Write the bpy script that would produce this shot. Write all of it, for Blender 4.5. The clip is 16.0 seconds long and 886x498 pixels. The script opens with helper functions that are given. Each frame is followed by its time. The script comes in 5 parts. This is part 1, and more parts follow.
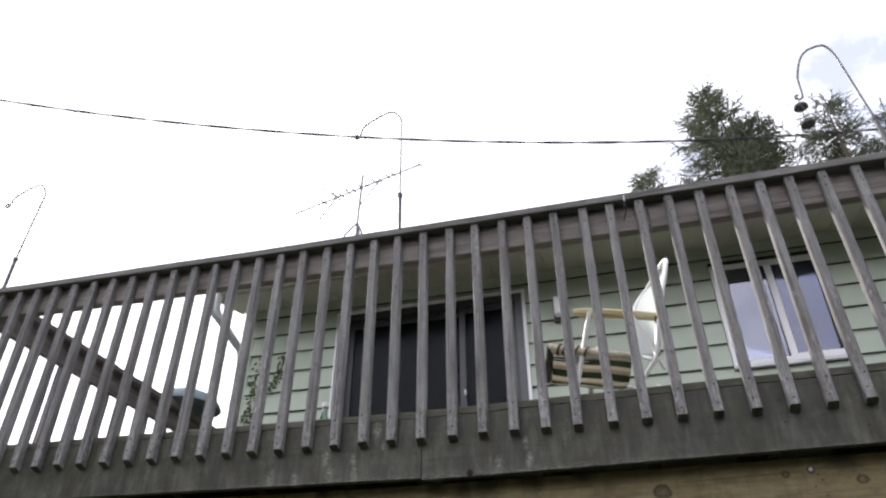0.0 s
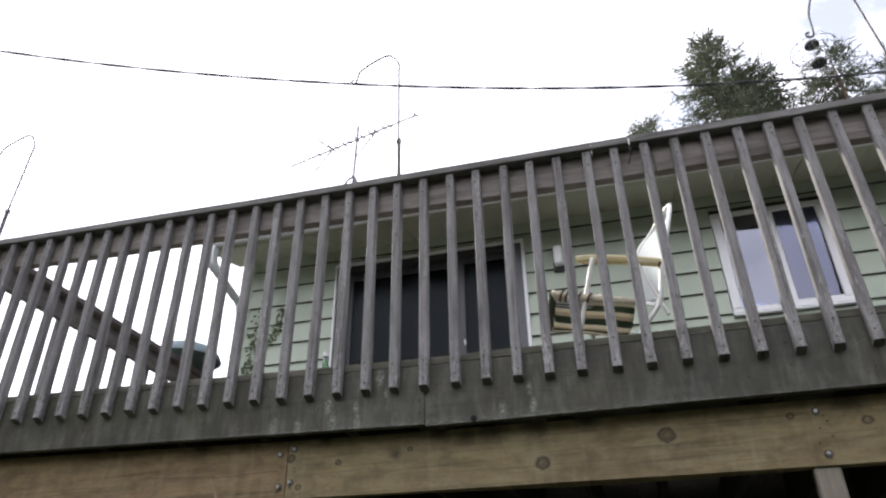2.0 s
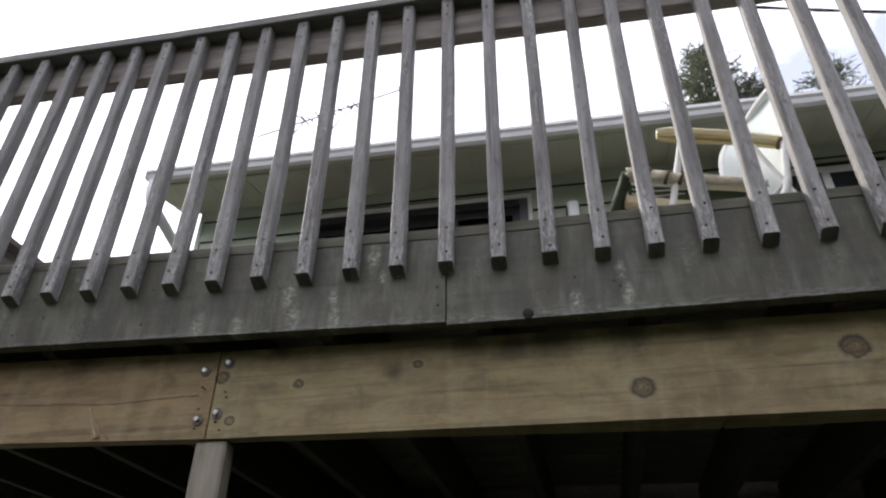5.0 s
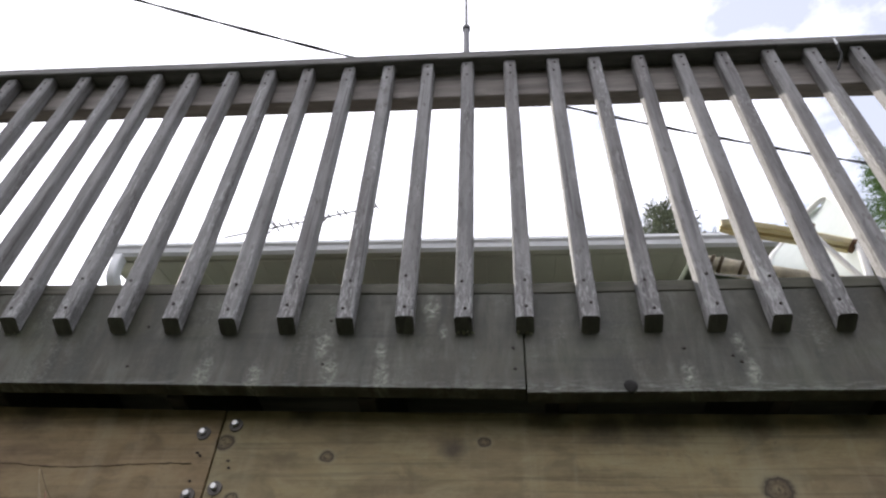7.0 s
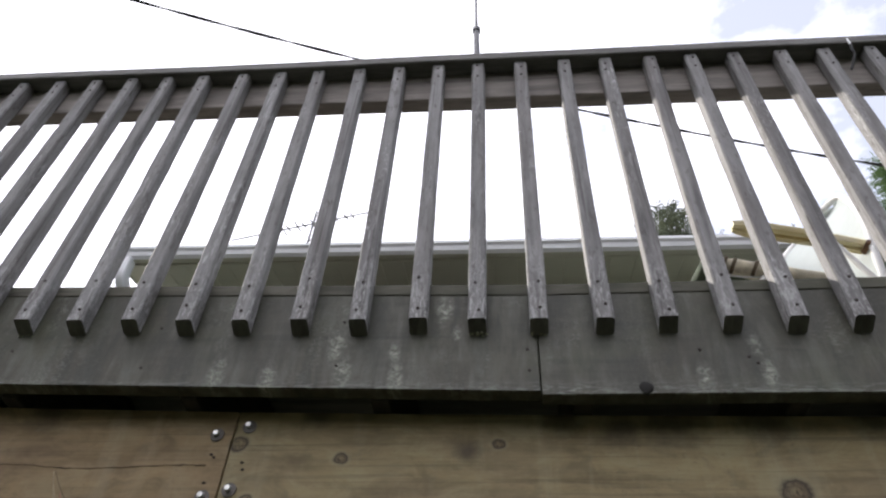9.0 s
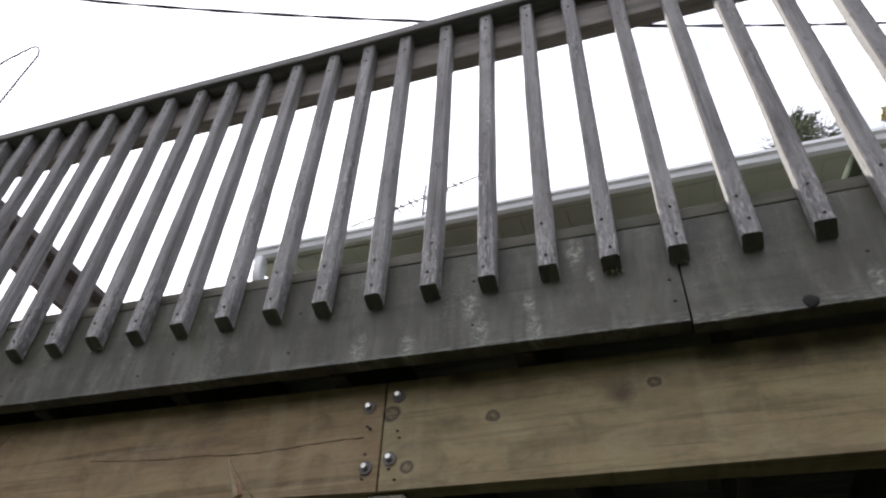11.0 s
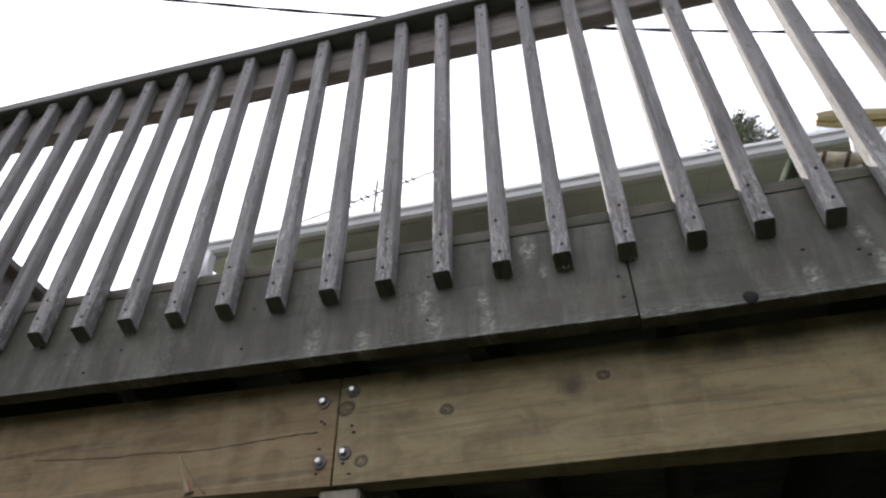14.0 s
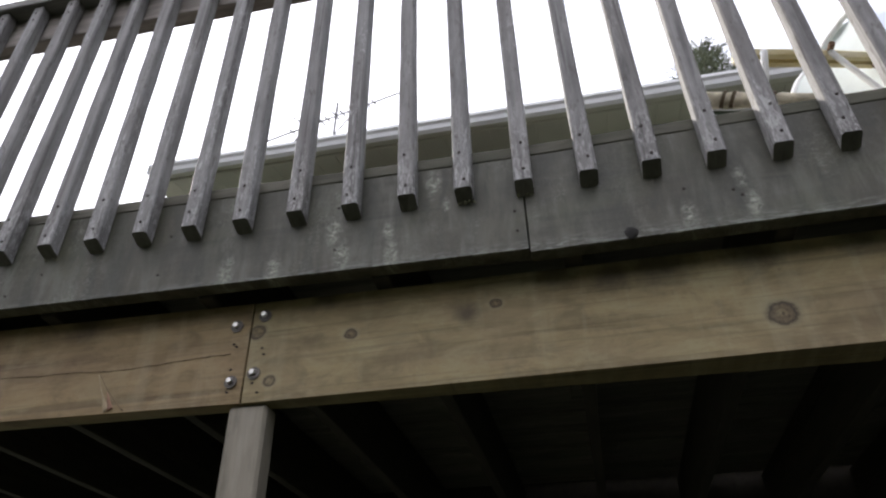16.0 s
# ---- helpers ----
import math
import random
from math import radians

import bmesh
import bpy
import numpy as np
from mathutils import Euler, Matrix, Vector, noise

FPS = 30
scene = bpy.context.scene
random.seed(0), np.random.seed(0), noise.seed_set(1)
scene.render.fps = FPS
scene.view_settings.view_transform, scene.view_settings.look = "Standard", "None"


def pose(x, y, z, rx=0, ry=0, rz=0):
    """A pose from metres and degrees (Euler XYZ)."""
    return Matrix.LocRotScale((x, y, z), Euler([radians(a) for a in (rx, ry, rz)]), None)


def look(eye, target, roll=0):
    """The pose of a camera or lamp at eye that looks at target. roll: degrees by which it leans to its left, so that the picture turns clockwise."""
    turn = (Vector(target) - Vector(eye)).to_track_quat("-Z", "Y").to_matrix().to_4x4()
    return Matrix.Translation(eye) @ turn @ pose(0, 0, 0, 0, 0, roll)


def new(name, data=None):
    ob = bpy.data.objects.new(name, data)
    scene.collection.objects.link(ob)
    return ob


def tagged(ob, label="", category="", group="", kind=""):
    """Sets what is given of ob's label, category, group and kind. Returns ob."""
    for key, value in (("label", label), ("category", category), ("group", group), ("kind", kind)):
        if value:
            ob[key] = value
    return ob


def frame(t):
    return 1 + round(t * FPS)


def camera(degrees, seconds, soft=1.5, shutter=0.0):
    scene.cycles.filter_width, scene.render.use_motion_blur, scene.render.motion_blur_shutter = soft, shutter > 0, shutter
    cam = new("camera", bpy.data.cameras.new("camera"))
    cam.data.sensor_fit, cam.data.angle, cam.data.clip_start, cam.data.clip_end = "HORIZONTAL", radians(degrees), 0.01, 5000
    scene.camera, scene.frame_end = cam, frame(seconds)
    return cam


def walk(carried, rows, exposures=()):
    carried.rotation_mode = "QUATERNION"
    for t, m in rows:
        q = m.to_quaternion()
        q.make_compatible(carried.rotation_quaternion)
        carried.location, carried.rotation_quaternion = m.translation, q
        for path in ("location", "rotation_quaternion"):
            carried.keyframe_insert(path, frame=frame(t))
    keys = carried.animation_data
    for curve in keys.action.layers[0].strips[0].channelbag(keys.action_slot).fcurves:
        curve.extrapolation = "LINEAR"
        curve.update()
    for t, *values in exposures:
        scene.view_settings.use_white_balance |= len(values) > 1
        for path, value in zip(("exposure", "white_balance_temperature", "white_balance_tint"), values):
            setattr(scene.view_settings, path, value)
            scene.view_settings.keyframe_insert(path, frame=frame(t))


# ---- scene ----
cam = camera(65.4, 16.0, 2.3)
PATH = [
    (0, (0.836, -2.628, 1.498), (0.386, -1.043, 2.632), -0.3),
    (0.5, (0.837, -2.602, 1.482), (0.386, -1.027, 2.629), -0.5),
    (1, (0.831, -2.584, 1.487), (0.368, -0.976, 2.582), -1.2),
    (1.5, (0.815, -2.582, 1.489), (0.36, -0.938, 2.534), -1.0),
    (2, (0.797, -2.571, 1.5), (0.337, -0.915, 2.522), -1.0),
    (2.5, (0.693, -2.469, 1.466), (0.269, -0.789, 2.466), -0.7),
    (3, (0.64, -2.322, 1.476), (0.238, -0.623, 2.451), -1.5),
    (3.5, (0.57, -2.106, 1.493), (0.17, -0.419, 2.491), -1.9),
    (3.7, (0.56, -2.025, 1.522), (0.133, -0.344, 2.518), -1.2),
    (5.8, (0.088, -1.246, 1.537), (-0.169, 0.302, 2.777), 0.2),
    (6, (0.051, -1.227, 1.547), (-0.178, 0.29, 2.83), -0.6),
    (6.5, (0.0, -1.185, 1.544), (-0.182, 0.243, 2.934), -0.2),
    (7, (-0.046, -1.148, 1.541), (-0.213, 0.261, 2.951), 3.0),
    (7.5, (-0.065, -1.146, 1.544), (-0.21, 0.277, 2.942), 2.6),
    (8, (-0.06, -1.146, 1.541), (-0.215, 0.256, 2.959), 3.1),
    (8.2, (-0.054, -1.146, 1.539), (-0.201, 0.242, 2.971), 2.7),
    (10.3, (-0.095, -1.123, 1.544), (-0.438, 0.288, 2.919), 3.4),
    (10.5, (-0.098, -1.115, 1.535), (-0.481, 0.281, 2.915), 2.8),
    (11, (-0.083, -1.102, 1.552), (-0.604, 0.304, 2.875), 2.9),
    (11.5, (-0.086, -1.095, 1.546), (-0.671, 0.305, 2.849), 1.9),
    (12, (-0.109, -1.111, 1.545), (-0.731, 0.282, 2.839), 3.2),
    (12.5, (-0.128, -1.111, 1.54), (-0.756, 0.27, 2.843), 3.2),
    (13, (-0.135, -1.101, 1.538), (-0.724, 0.305, 2.832), 2.2),
    (13.5, (-0.119, -1.103, 1.54), (-0.612, 0.349, 2.823), 0.5),
    (14, (-0.089, -1.115, 1.541), (-0.475, 0.339, 2.859), -0.3),
    (14.5, (-0.052, -1.129, 1.535), (-0.353, 0.31, 2.891), 0.2),
    (15, (-0.008, -1.141, 1.541), (-0.267, 0.305, 2.898), -0.9),
    (15.5, (0.038, -1.152, 1.54), (-0.228, 0.34, 2.844), -1.9),
    (16, (0.057, -1.143, 1.514), (-0.278, 0.463, 2.657), -1.4),
]
walk(cam, [(t, look(eye, target, roll)) for t, eye, target, roll in PATH])


# ---- world, sun ----
SUN = Vector((-0.631, 0.497, 0.597)).normalized()
world = bpy.data.worlds.new("sky")
scene.world = world
world.use_nodes = True
wn, wl = world.node_tree.nodes, world.node_tree.links
wn.clear()
w_out = wn.new("ShaderNodeOutputWorld")
w_bg = wn.new("ShaderNodeBackground")
w_sky = wn.new("ShaderNodeTexSky")
w_sky.sky_type = "NISHITA"
w_sky.sun_disc = False
w_sky.sun_elevation = math.asin(SUN.z)
w_sky.sun_rotation = math.atan2(SUN.x, SUN.y)
w_sky.air_density, w_sky.dust_density = 1.0, 2.0
w_co = wn.new("ShaderNodeTexCoord")
w_map = wn.new("ShaderNodeMapping")
w_map.inputs["Location"].default_value = (3.1, 0.6, 0.2)
w_map.inputs["Scale"].default_value = (1.0, 1.0, 1.5)
w_noise = wn.new("ShaderNodeTexNoise")
w_noise.inputs["Scale"].default_value = 6.5
w_noise.inputs["Detail"].default_value = 7
w_noise.inputs["Roughness"].default_value = 0.55
w_ramp = wn.new("ShaderNodeValToRGB")
w_ramp.color_ramp.elements[0].position, w_ramp.color_ramp.elements[1].position = 0.16, 0.47
w_ramp.color_ramp.elements[0].color = (0.28, 0.28, 0.28, 1)
w_dot = wn.new("ShaderNodeVectorMath")
w_dot.operation = "DOT_PRODUCT"
w_dot.inputs[1].default_value = (-0.42, -0.10, -0.05)
w_add = wn.new("ShaderNodeMath")
w_add.operation = "ADD"
w_dim = wn.new("ShaderNodeMix")
w_dim.data_type, w_dim.blend_type = "RGBA", "MULTIPLY"
w_dim.inputs["Factor"].default_value = 1.0
SKY_GAIN = 0.17
w_dim.inputs["B"].default_value = (SKY_GAIN, SKY_GAIN, SKY_GAIN, 1)
w_mix = wn.new("ShaderNodeMix")
w_mix.data_type = "RGBA"
CLOUD = 2.42
w_mix.inputs["B"].default_value = (CLOUD * 0.99, CLOUD * 0.975, CLOUD * 1.07, 1)
wl.new(w_co.outputs["Generated"], w_map.inputs["Vector"])
wl.new(w_map.outputs["Vector"], w_noise.inputs["Vector"])
wl.new(w_co.outputs["Generated"], w_dot.inputs[0])
wl.new(w_noise.outputs["Fac"], w_add.inputs[0])
wl.new(w_dot.outputs["Value"], w_add.inputs[1])
wl.new(w_add.outputs[0], w_ramp.inputs["Fac"])
wl.new(w_sky.outputs["Color"], w_dim.inputs["A"])
wl.new(w_dim.outputs["Result"], w_mix.inputs["A"])
wl.new(w_ramp.outputs["Color"], w_mix.inputs["Factor"])
wl.new(w_mix.outputs["Result"], w_bg.inputs["Color"])
w_bg.inputs["Strength"].default_value = 1.0
wl.new(w_bg.outputs["Background"], w_out.inputs["Surface"])

sun_data = bpy.data.lights.new("sun", "SUN")
sun_data.energy, sun_data.angle, sun_data.color = 4.0, radians(1.5), (1.0, 0.93, 0.84)
sun = new("sun", sun_data)
sun.matrix_world = look(SUN * 60, (0, 0, 0))

# ---- helpers of this scene ----
AT = {}                                   # world place of every object's origin
# The old deck and house have settled: their level lines fall a little towards +x, and the deck sags at its middle.
LEVEL, DECK_LIE, HOUSE_LIE = (0.0, 0.0, 0.0), (0.0, -0.0200, 0.004), (0.0, -0.0160, 0.0)
LIE = LEVEL                               # lift, fall a metre, sag of what is being built
ASIDE = 0.0                               # and how far it is pushed along x


def lie(x, which=None):
    lift, fall, sag = which or LIE
    return lift + fall * x + sag * x * x


def lies(p):
    return Vector((p[0], p[1], p[2] + lie(p[0])))


def empty(name, at, label="", category="", group="", kind=""):
    ob = new(name)
    ob.location = lies(at)
    AT[ob.name] = lies(at)
    return tagged(ob, label, category, group, kind)


def set_in(ob, at, parent):
    at = Vector(at)
    if parent:
        ob.parent = parent
        ob.location = at - AT[parent.name]
    else:
        ob.location = at
    AT[ob.name] = at
    return ob


def part(name, bm, material, parent=None, label="", smooth=False, origin=None):
    """Links a bmesh, given in world metres, as one mesh object with its origin in its middle."""
    me = bpy.data.meshes.new(name)
    for v in bm.verts:
        v.co.x += ASIDE
        v.co.z += lie(v.co.x)
    if origin is None:
        lo = Vector([min(v.co[i] for v in bm.verts) for i in range(3)])
        hi = Vector([max(v.co[i] for v in bm.verts) for i in range(3)])
        origin = (lo + hi) / 2
    bmesh.ops.translate(bm, verts=bm.verts, vec=-Vector(origin))
    bm.normal_update()
    bm.to_mesh(me)
    bm.free()
    if material:
        me.materials.append(material)
    if smooth:
        me.shade_smooth()
    return tagged(set_in(new(name, me), origin, parent), label)


def piece(name, mesh, at, parent, scale=(1, 1, 1), turn=(0, 0, 0)):
    ob = set_in(new(name, mesh), lies(at), parent)
    ob.scale = scale
    ob.rotation_euler = [radians(a) for a in turn]
    return ob


def box(x0, x1, y0, y1, z0, z1, bevel=0.003, bm=None, steps=1):
    made = bmesh.new()
    m = Matrix.LocRotScale(((x0 + x1) / 2, (y0 + y1) / 2, (z0 + z1) / 2), None, (x1 - x0, y1 - y0, z1 - z0))
    bmesh.ops.create_cube(made, size=1, matrix=m)
    if bevel:
        bmesh.ops.bevel(made, geom=made.edges, offset=bevel, segments=steps, affect="EDGES", profile=0.5)
    if bm is None:
        return made
    return join(bm, made)


def join(bm, other, m=None):
    if m is not None:
        bmesh.ops.transform(other, matrix=m, verts=other.verts)
    me = bpy.data.meshes.new("tmp")
    other.to_mesh(me)
    other.free()
    bm.from_mesh(me)
    bpy.data.meshes.remove(me)
    return bm


def mesh_of(name, bm, material, smooth=False):
    me = bpy.data.meshes.new(name)
    bm.normal_update()
    bm.to_mesh(me)
    bm.free()
    me.materials.append(material)
    if smooth:
        me.shade_smooth()
    return me


def tube(points, r, sides=8, bm=None, flat=None, closed=False):
    """A round tube along a line of points; r: one radius or one a point; flat: (width, depth) for a rectangular section."""
    bm = bm or bmesh.new()
    pts = [Vector(p) for p in points]
    n = len(pts)
    rad = r if isinstance(r, (list, tuple)) else [r] * n
    side, rings = None, []
    for i, p in enumerate(pts):
        if closed:
            d = pts[(i + 1) % n] - pts[i - 1]
        else:
            d = pts[min(i + 1, n - 1)] - pts[max(i - 1, 0)]
        d.normalize()
        if side is None:
            ref = Vector((0, 0, 1)) if abs(d.z) < 0.9 else Vector((1, 0, 0))
            side = d.cross(ref).normalized()
        side = (side - d * side.dot(d)).normalized()
        up = d.cross(side)
        if flat:
            a, b = flat[0] / 2, flat[1] / 2
            ring = [p + side * u * a + up * v * b for u, v in ((-1, -0.8), (-0.8, -1), (0.8, -1), (1, -0.8), (1, 0.8), (0.8, 1), (-0.8, 1), (-1, 0.8))]
        else:
            ring = [p + (side * math.cos(2 * math.pi * k / sides) + up * math.sin(2 * math.pi * k / sides)) * rad[i] for k in range(sides)]
        rings.append([bm.verts.new(c) for c in ring])
    m = len(rings[0])
    for i in range(n if closed else n - 1):
        a, b = rings[i], rings[(i + 1) % n]
        for k in range(m):
            bm.faces.new((a[k], a[(k + 1) % m], b[(k + 1) % m], b[k]))
    if not closed:
        bm.faces.new(list(reversed(rings[0])))
        bm.faces.new(rings[-1])
    return bm


def smooth_line(points, steps=6):
    """Catmull-Rom through the points."""
    p = [Vector(q) for q in points]
    p = [2 * p[0] - p[1]] + p + [2 * p[-1] - p[-2]]
    out = []
    for i in range(1, len(p) - 2):
        for k in range(steps):
            t = k / steps
            out.append(0.5 * (2 * p[i] + (p[i + 1] - p[i - 1]) * t + (2 * p[i - 1] - 5 * p[i] + 4 * p[i + 1] - p[i + 2]) * t * t
                              + (3 * p[i] - p[i - 1] - 3 * p[i + 1] + p[i + 2]) * t ** 3))
    out.append(p[-2])
    return out


# ---- materials ----
def see_through(m, amount, colour):
    """Lets light through a cloth."""
    t = m.node_tree
    out = t.nodes["Material Output"]
    mix = t.nodes.new("ShaderNodeMixShader")
    tl = t.nodes.new("ShaderNodeBsdfTranslucent")
    if isinstance(colour, tuple):
        tl.inputs["Color"].default_value = (*colour, 1)
    else:
        t.links.new(colour, tl.inputs["Color"])
    mix.inputs[0].default_value = amount
    t.links.new(t.nodes["Principled BSDF"].outputs[0], mix.inputs[1])
    t.links.new(tl.outputs[0], mix.inputs[2])
    t.links.new(mix.outputs[0], out.inputs["Surface"])
    return m


class Mat:
    """A node material under construction."""

    def __init__(self, name, rough=0.6, metal=0.0):
        self.m = bpy.data.materials.new(name)
        self.m.use_nodes = True
        self.t = self.m.node_tree
        self.b = self.t.nodes["Principled BSDF"]
        self.b.inputs["Roughness"].default_value = rough
        self.b.inputs["Metallic"].default_value = metal
        self.co = self.t.nodes.new("ShaderNodeTexCoord")

    def node(self, kind, **inputs):
        n = self.t.nodes.new(kind)
        for k, v in inputs.items():
            self.set(n.inputs[k], v)
        return n

    def set(self, socket, v):
        if hasattr(v, "is_output"):
            self.t.links.new(v, socket)
        else:
            socket.default_value = v

    def coords(self, scale=(1, 1, 1), space="Object", rand=True):
        base = self.t.nodes.new("ShaderNodeNewGeometry").outputs["Position"] if space == "World" else self.co.outputs[space]
        if rand:
            info = self.t.nodes.new("ShaderNodeObjectInfo")
            mul = self.node("ShaderNodeVectorMath")
            mul.operation = "MULTIPLY_ADD"
            self.set(mul.inputs[0], info.outputs["Random"])
            mul.inputs[1].default_value = (37.0, 23.0, 51.0)
            self.set(mul.inputs[2], base)
            base = mul.outputs[0]
        mp = self.node("ShaderNodeMapping", Vector=base)
        mp.inputs["Scale"].default_value = scale
        return mp.outputs[0]

    def noise(self, co, scale, detail=4, rough=0.55, distort=0.0):
        n = self.node("ShaderNodeTexNoise", Vector=co, Scale=scale, Detail=detail, Roughness=rough, Distortion=distort)
        return n.outputs["Fac"]

    def ramp(self, fac, *stops):
        n = self.node("ShaderNodeValToRGB", Fac=fac)
        r = n.color_ramp
        while len(r.elements) < len(stops):
            r.elements.new(0.5)
        for e, (pos, c) in zip(r.elements, stops):
            e.position = pos
            e.color = (*c, 1) if isinstance(c, tuple) else (c, c, c, 1)
        return n.outputs["Color"]

    def mix(self, fac, a, b, blend="MIX"):
        n = self.t.nodes.new("ShaderNodeMix")
        n.data_type, n.blend_type = "RGBA", blend
        self.set(n.inputs["Factor"], fac)
        for key, v in (("A", a), ("B", b)):
            self.set(n.inputs[key], (*v, 1) if isinstance(v, tuple) and len(v) == 3 else v)
        return n.outputs["Result"]

    def math(self, op, a, b=0.0, clamp=False):
        n = self.t.nodes.new("ShaderNodeMath")
        n.operation, n.use_clamp = op, clamp
        self.set(n.inputs[0], a)
        self.set(n.inputs[1], b)
        return n.outputs[0]

    def colour(self, c):
        self.set(self.b.inputs["Base Color"], (*c, 1) if isinstance(c, tuple) and len(c) == 3 else c)
        return self

    def rough(self, c):
        self.set(self.b.inputs["Roughness"], c)
        return self

    def bump(self, h, strength=0.3, distance=0.002):
        n = self.node("ShaderNodeBump", Height=h, Strength=strength, Distance=distance)
        self.t.links.new(n.outputs["Normal"], self.b.inputs["Normal"])
        return self


def stretch(axis, along, across):
    return tuple(along if i == axis else across for i in range(3))


def wood(name, axis, dark, mid, light, rough=0.75, stain=(0.05, 0.055, 0.045), stain_amount=0.5, vary=0.25, grain=55.0):
    """Weathered boards: grain along one axis, broad weather blotches, fine cracks."""
    m = Mat(name, rough)
    fine = m.noise(m.coords(stretch(axis, 2.0, grain)), 1.0, 6, 0.65, 0.3)
    broad = m.noise(m.coords(stretch(axis, 1.2, 7.0)), 1.0, 4, 0.6)
    c = m.ramp(fine, (0.25, dark), (0.5, mid), (0.75, light))
    c = m.mix(m.math("MULTIPLY", m.ramp(broad, (0.45, 0.0), (0.7, 1.0)), stain_amount), c, stain)
    info = m.t.nodes.new("ShaderNodeObjectInfo")
    v = m.math("ADD", m.math("MULTIPLY", info.outputs["Random"], vary), 1 - vary / 2)
    c = m.mix(1.0, c, m.ramp(v, (0.0, 0.0), (1.0, 1.0)), "MULTIPLY") if vary else c
    spot = m.noise(m.coords(stretch(axis, 6.0, 34.0)), 1.0, 5, 0.66)
    c = m.mix(m.math("MULTIPLY", m.ramp(spot, (0.52, 0.0), (0.66, 1.0)), stain_amount * 0.8), c, tuple(x * 0.6 for x in dark))
    c = m.mix(m.math("MULTIPLY", m.ramp(spot, (0.36, 1.0), (0.47, 0.0)), stain_amount * 0.5), c, tuple(min(1, x * 1.25) for x in light))
    crack = m.ramp(m.noise(m.coords(stretch(axis, 1.5, 38.0)), 1.0, 2, 0.4, 0.6), (0.30, 0.0), (0.36, 1.0))
    c = m.mix(m.math("MULTIPLY", m.math("SUBTRACT", 1.0, crack), 0.5), c, tuple(x * 0.35 for x in dark))
    m.colour(c)
    m.bump(m.math("ADD", m.math("MULTIPLY", fine, 0.5), m.math("MULTIPLY", crack, 0.5)), 0.45, 0.002)
    return m


def plain(name, c, rough=0.5, metal=0.0, vary=0.12, scale=9.0, bump=0.1):
    m = Mat(name, rough, metal)
    n = m.noise(m.coords((1, 1, 1)), scale, 5, 0.6)
    f = m.noise(m.coords((1, 1, 1)), scale * 14, 3, 0.6)
    k = m.mix(m.ramp(n, (0.3, 0.0), (0.7, 1.0)), tuple(x * (1 - vary) for x in c), tuple(min(1, x * (1 + vary)) for x in c))
    m.colour(k)
    m.rough(m.math("ADD", rough - 0.08, m.math("MULTIPLY", n, 0.16)))
    m.bump(m.math("ADD", f, n), bump, 0.001)
    return m.m


def knot_field(m, co, knots):
    """Rings and dark hearts at given places (x, z, radius) of a board's face; returns (heart mask, ring shade)."""
    heart, ring = None, None
    for x, z, r in knots:
        d = m.node("ShaderNodeVectorMath")
        d.operation = "SUBTRACT"
        m.set(d.inputs[0], co)
        d.inputs[1].default_value = (x, 0, z + lie(x, DECK_LIE))
        s = m.node("ShaderNodeVectorMath")
        s.operation = "MULTIPLY"
        m.set(s.inputs[0], d.outputs[0])
        s.inputs[1].default_value = (0.85 / r, 0.0, 1.0 / r)
        l = m.node("ShaderNodeVectorMath")
        l.operation = "LENGTH"
        m.set(l.inputs[0], s.outputs[0])
        wob = m.math("ADD", l.outputs["Value"], m.math("MULTIPLY", m.math("SUBTRACT", m.noise(co, 60.0, 2), 0.5), 0.7))
        h = m.math("SUBTRACT", 1.25, wob, True)
        g = m.math("SUBTRACT", 1.0, m.math("ABSOLUTE", m.math("SUBTRACT", wob, 1.0)), True)
        g = m.math("POWER", g, 3.0)
        heart = h if heart is None else m.math("MAXIMUM", heart, h)
        ring = g if ring is None else m.math("MAXIMUM", ring, g)
    return heart, ring


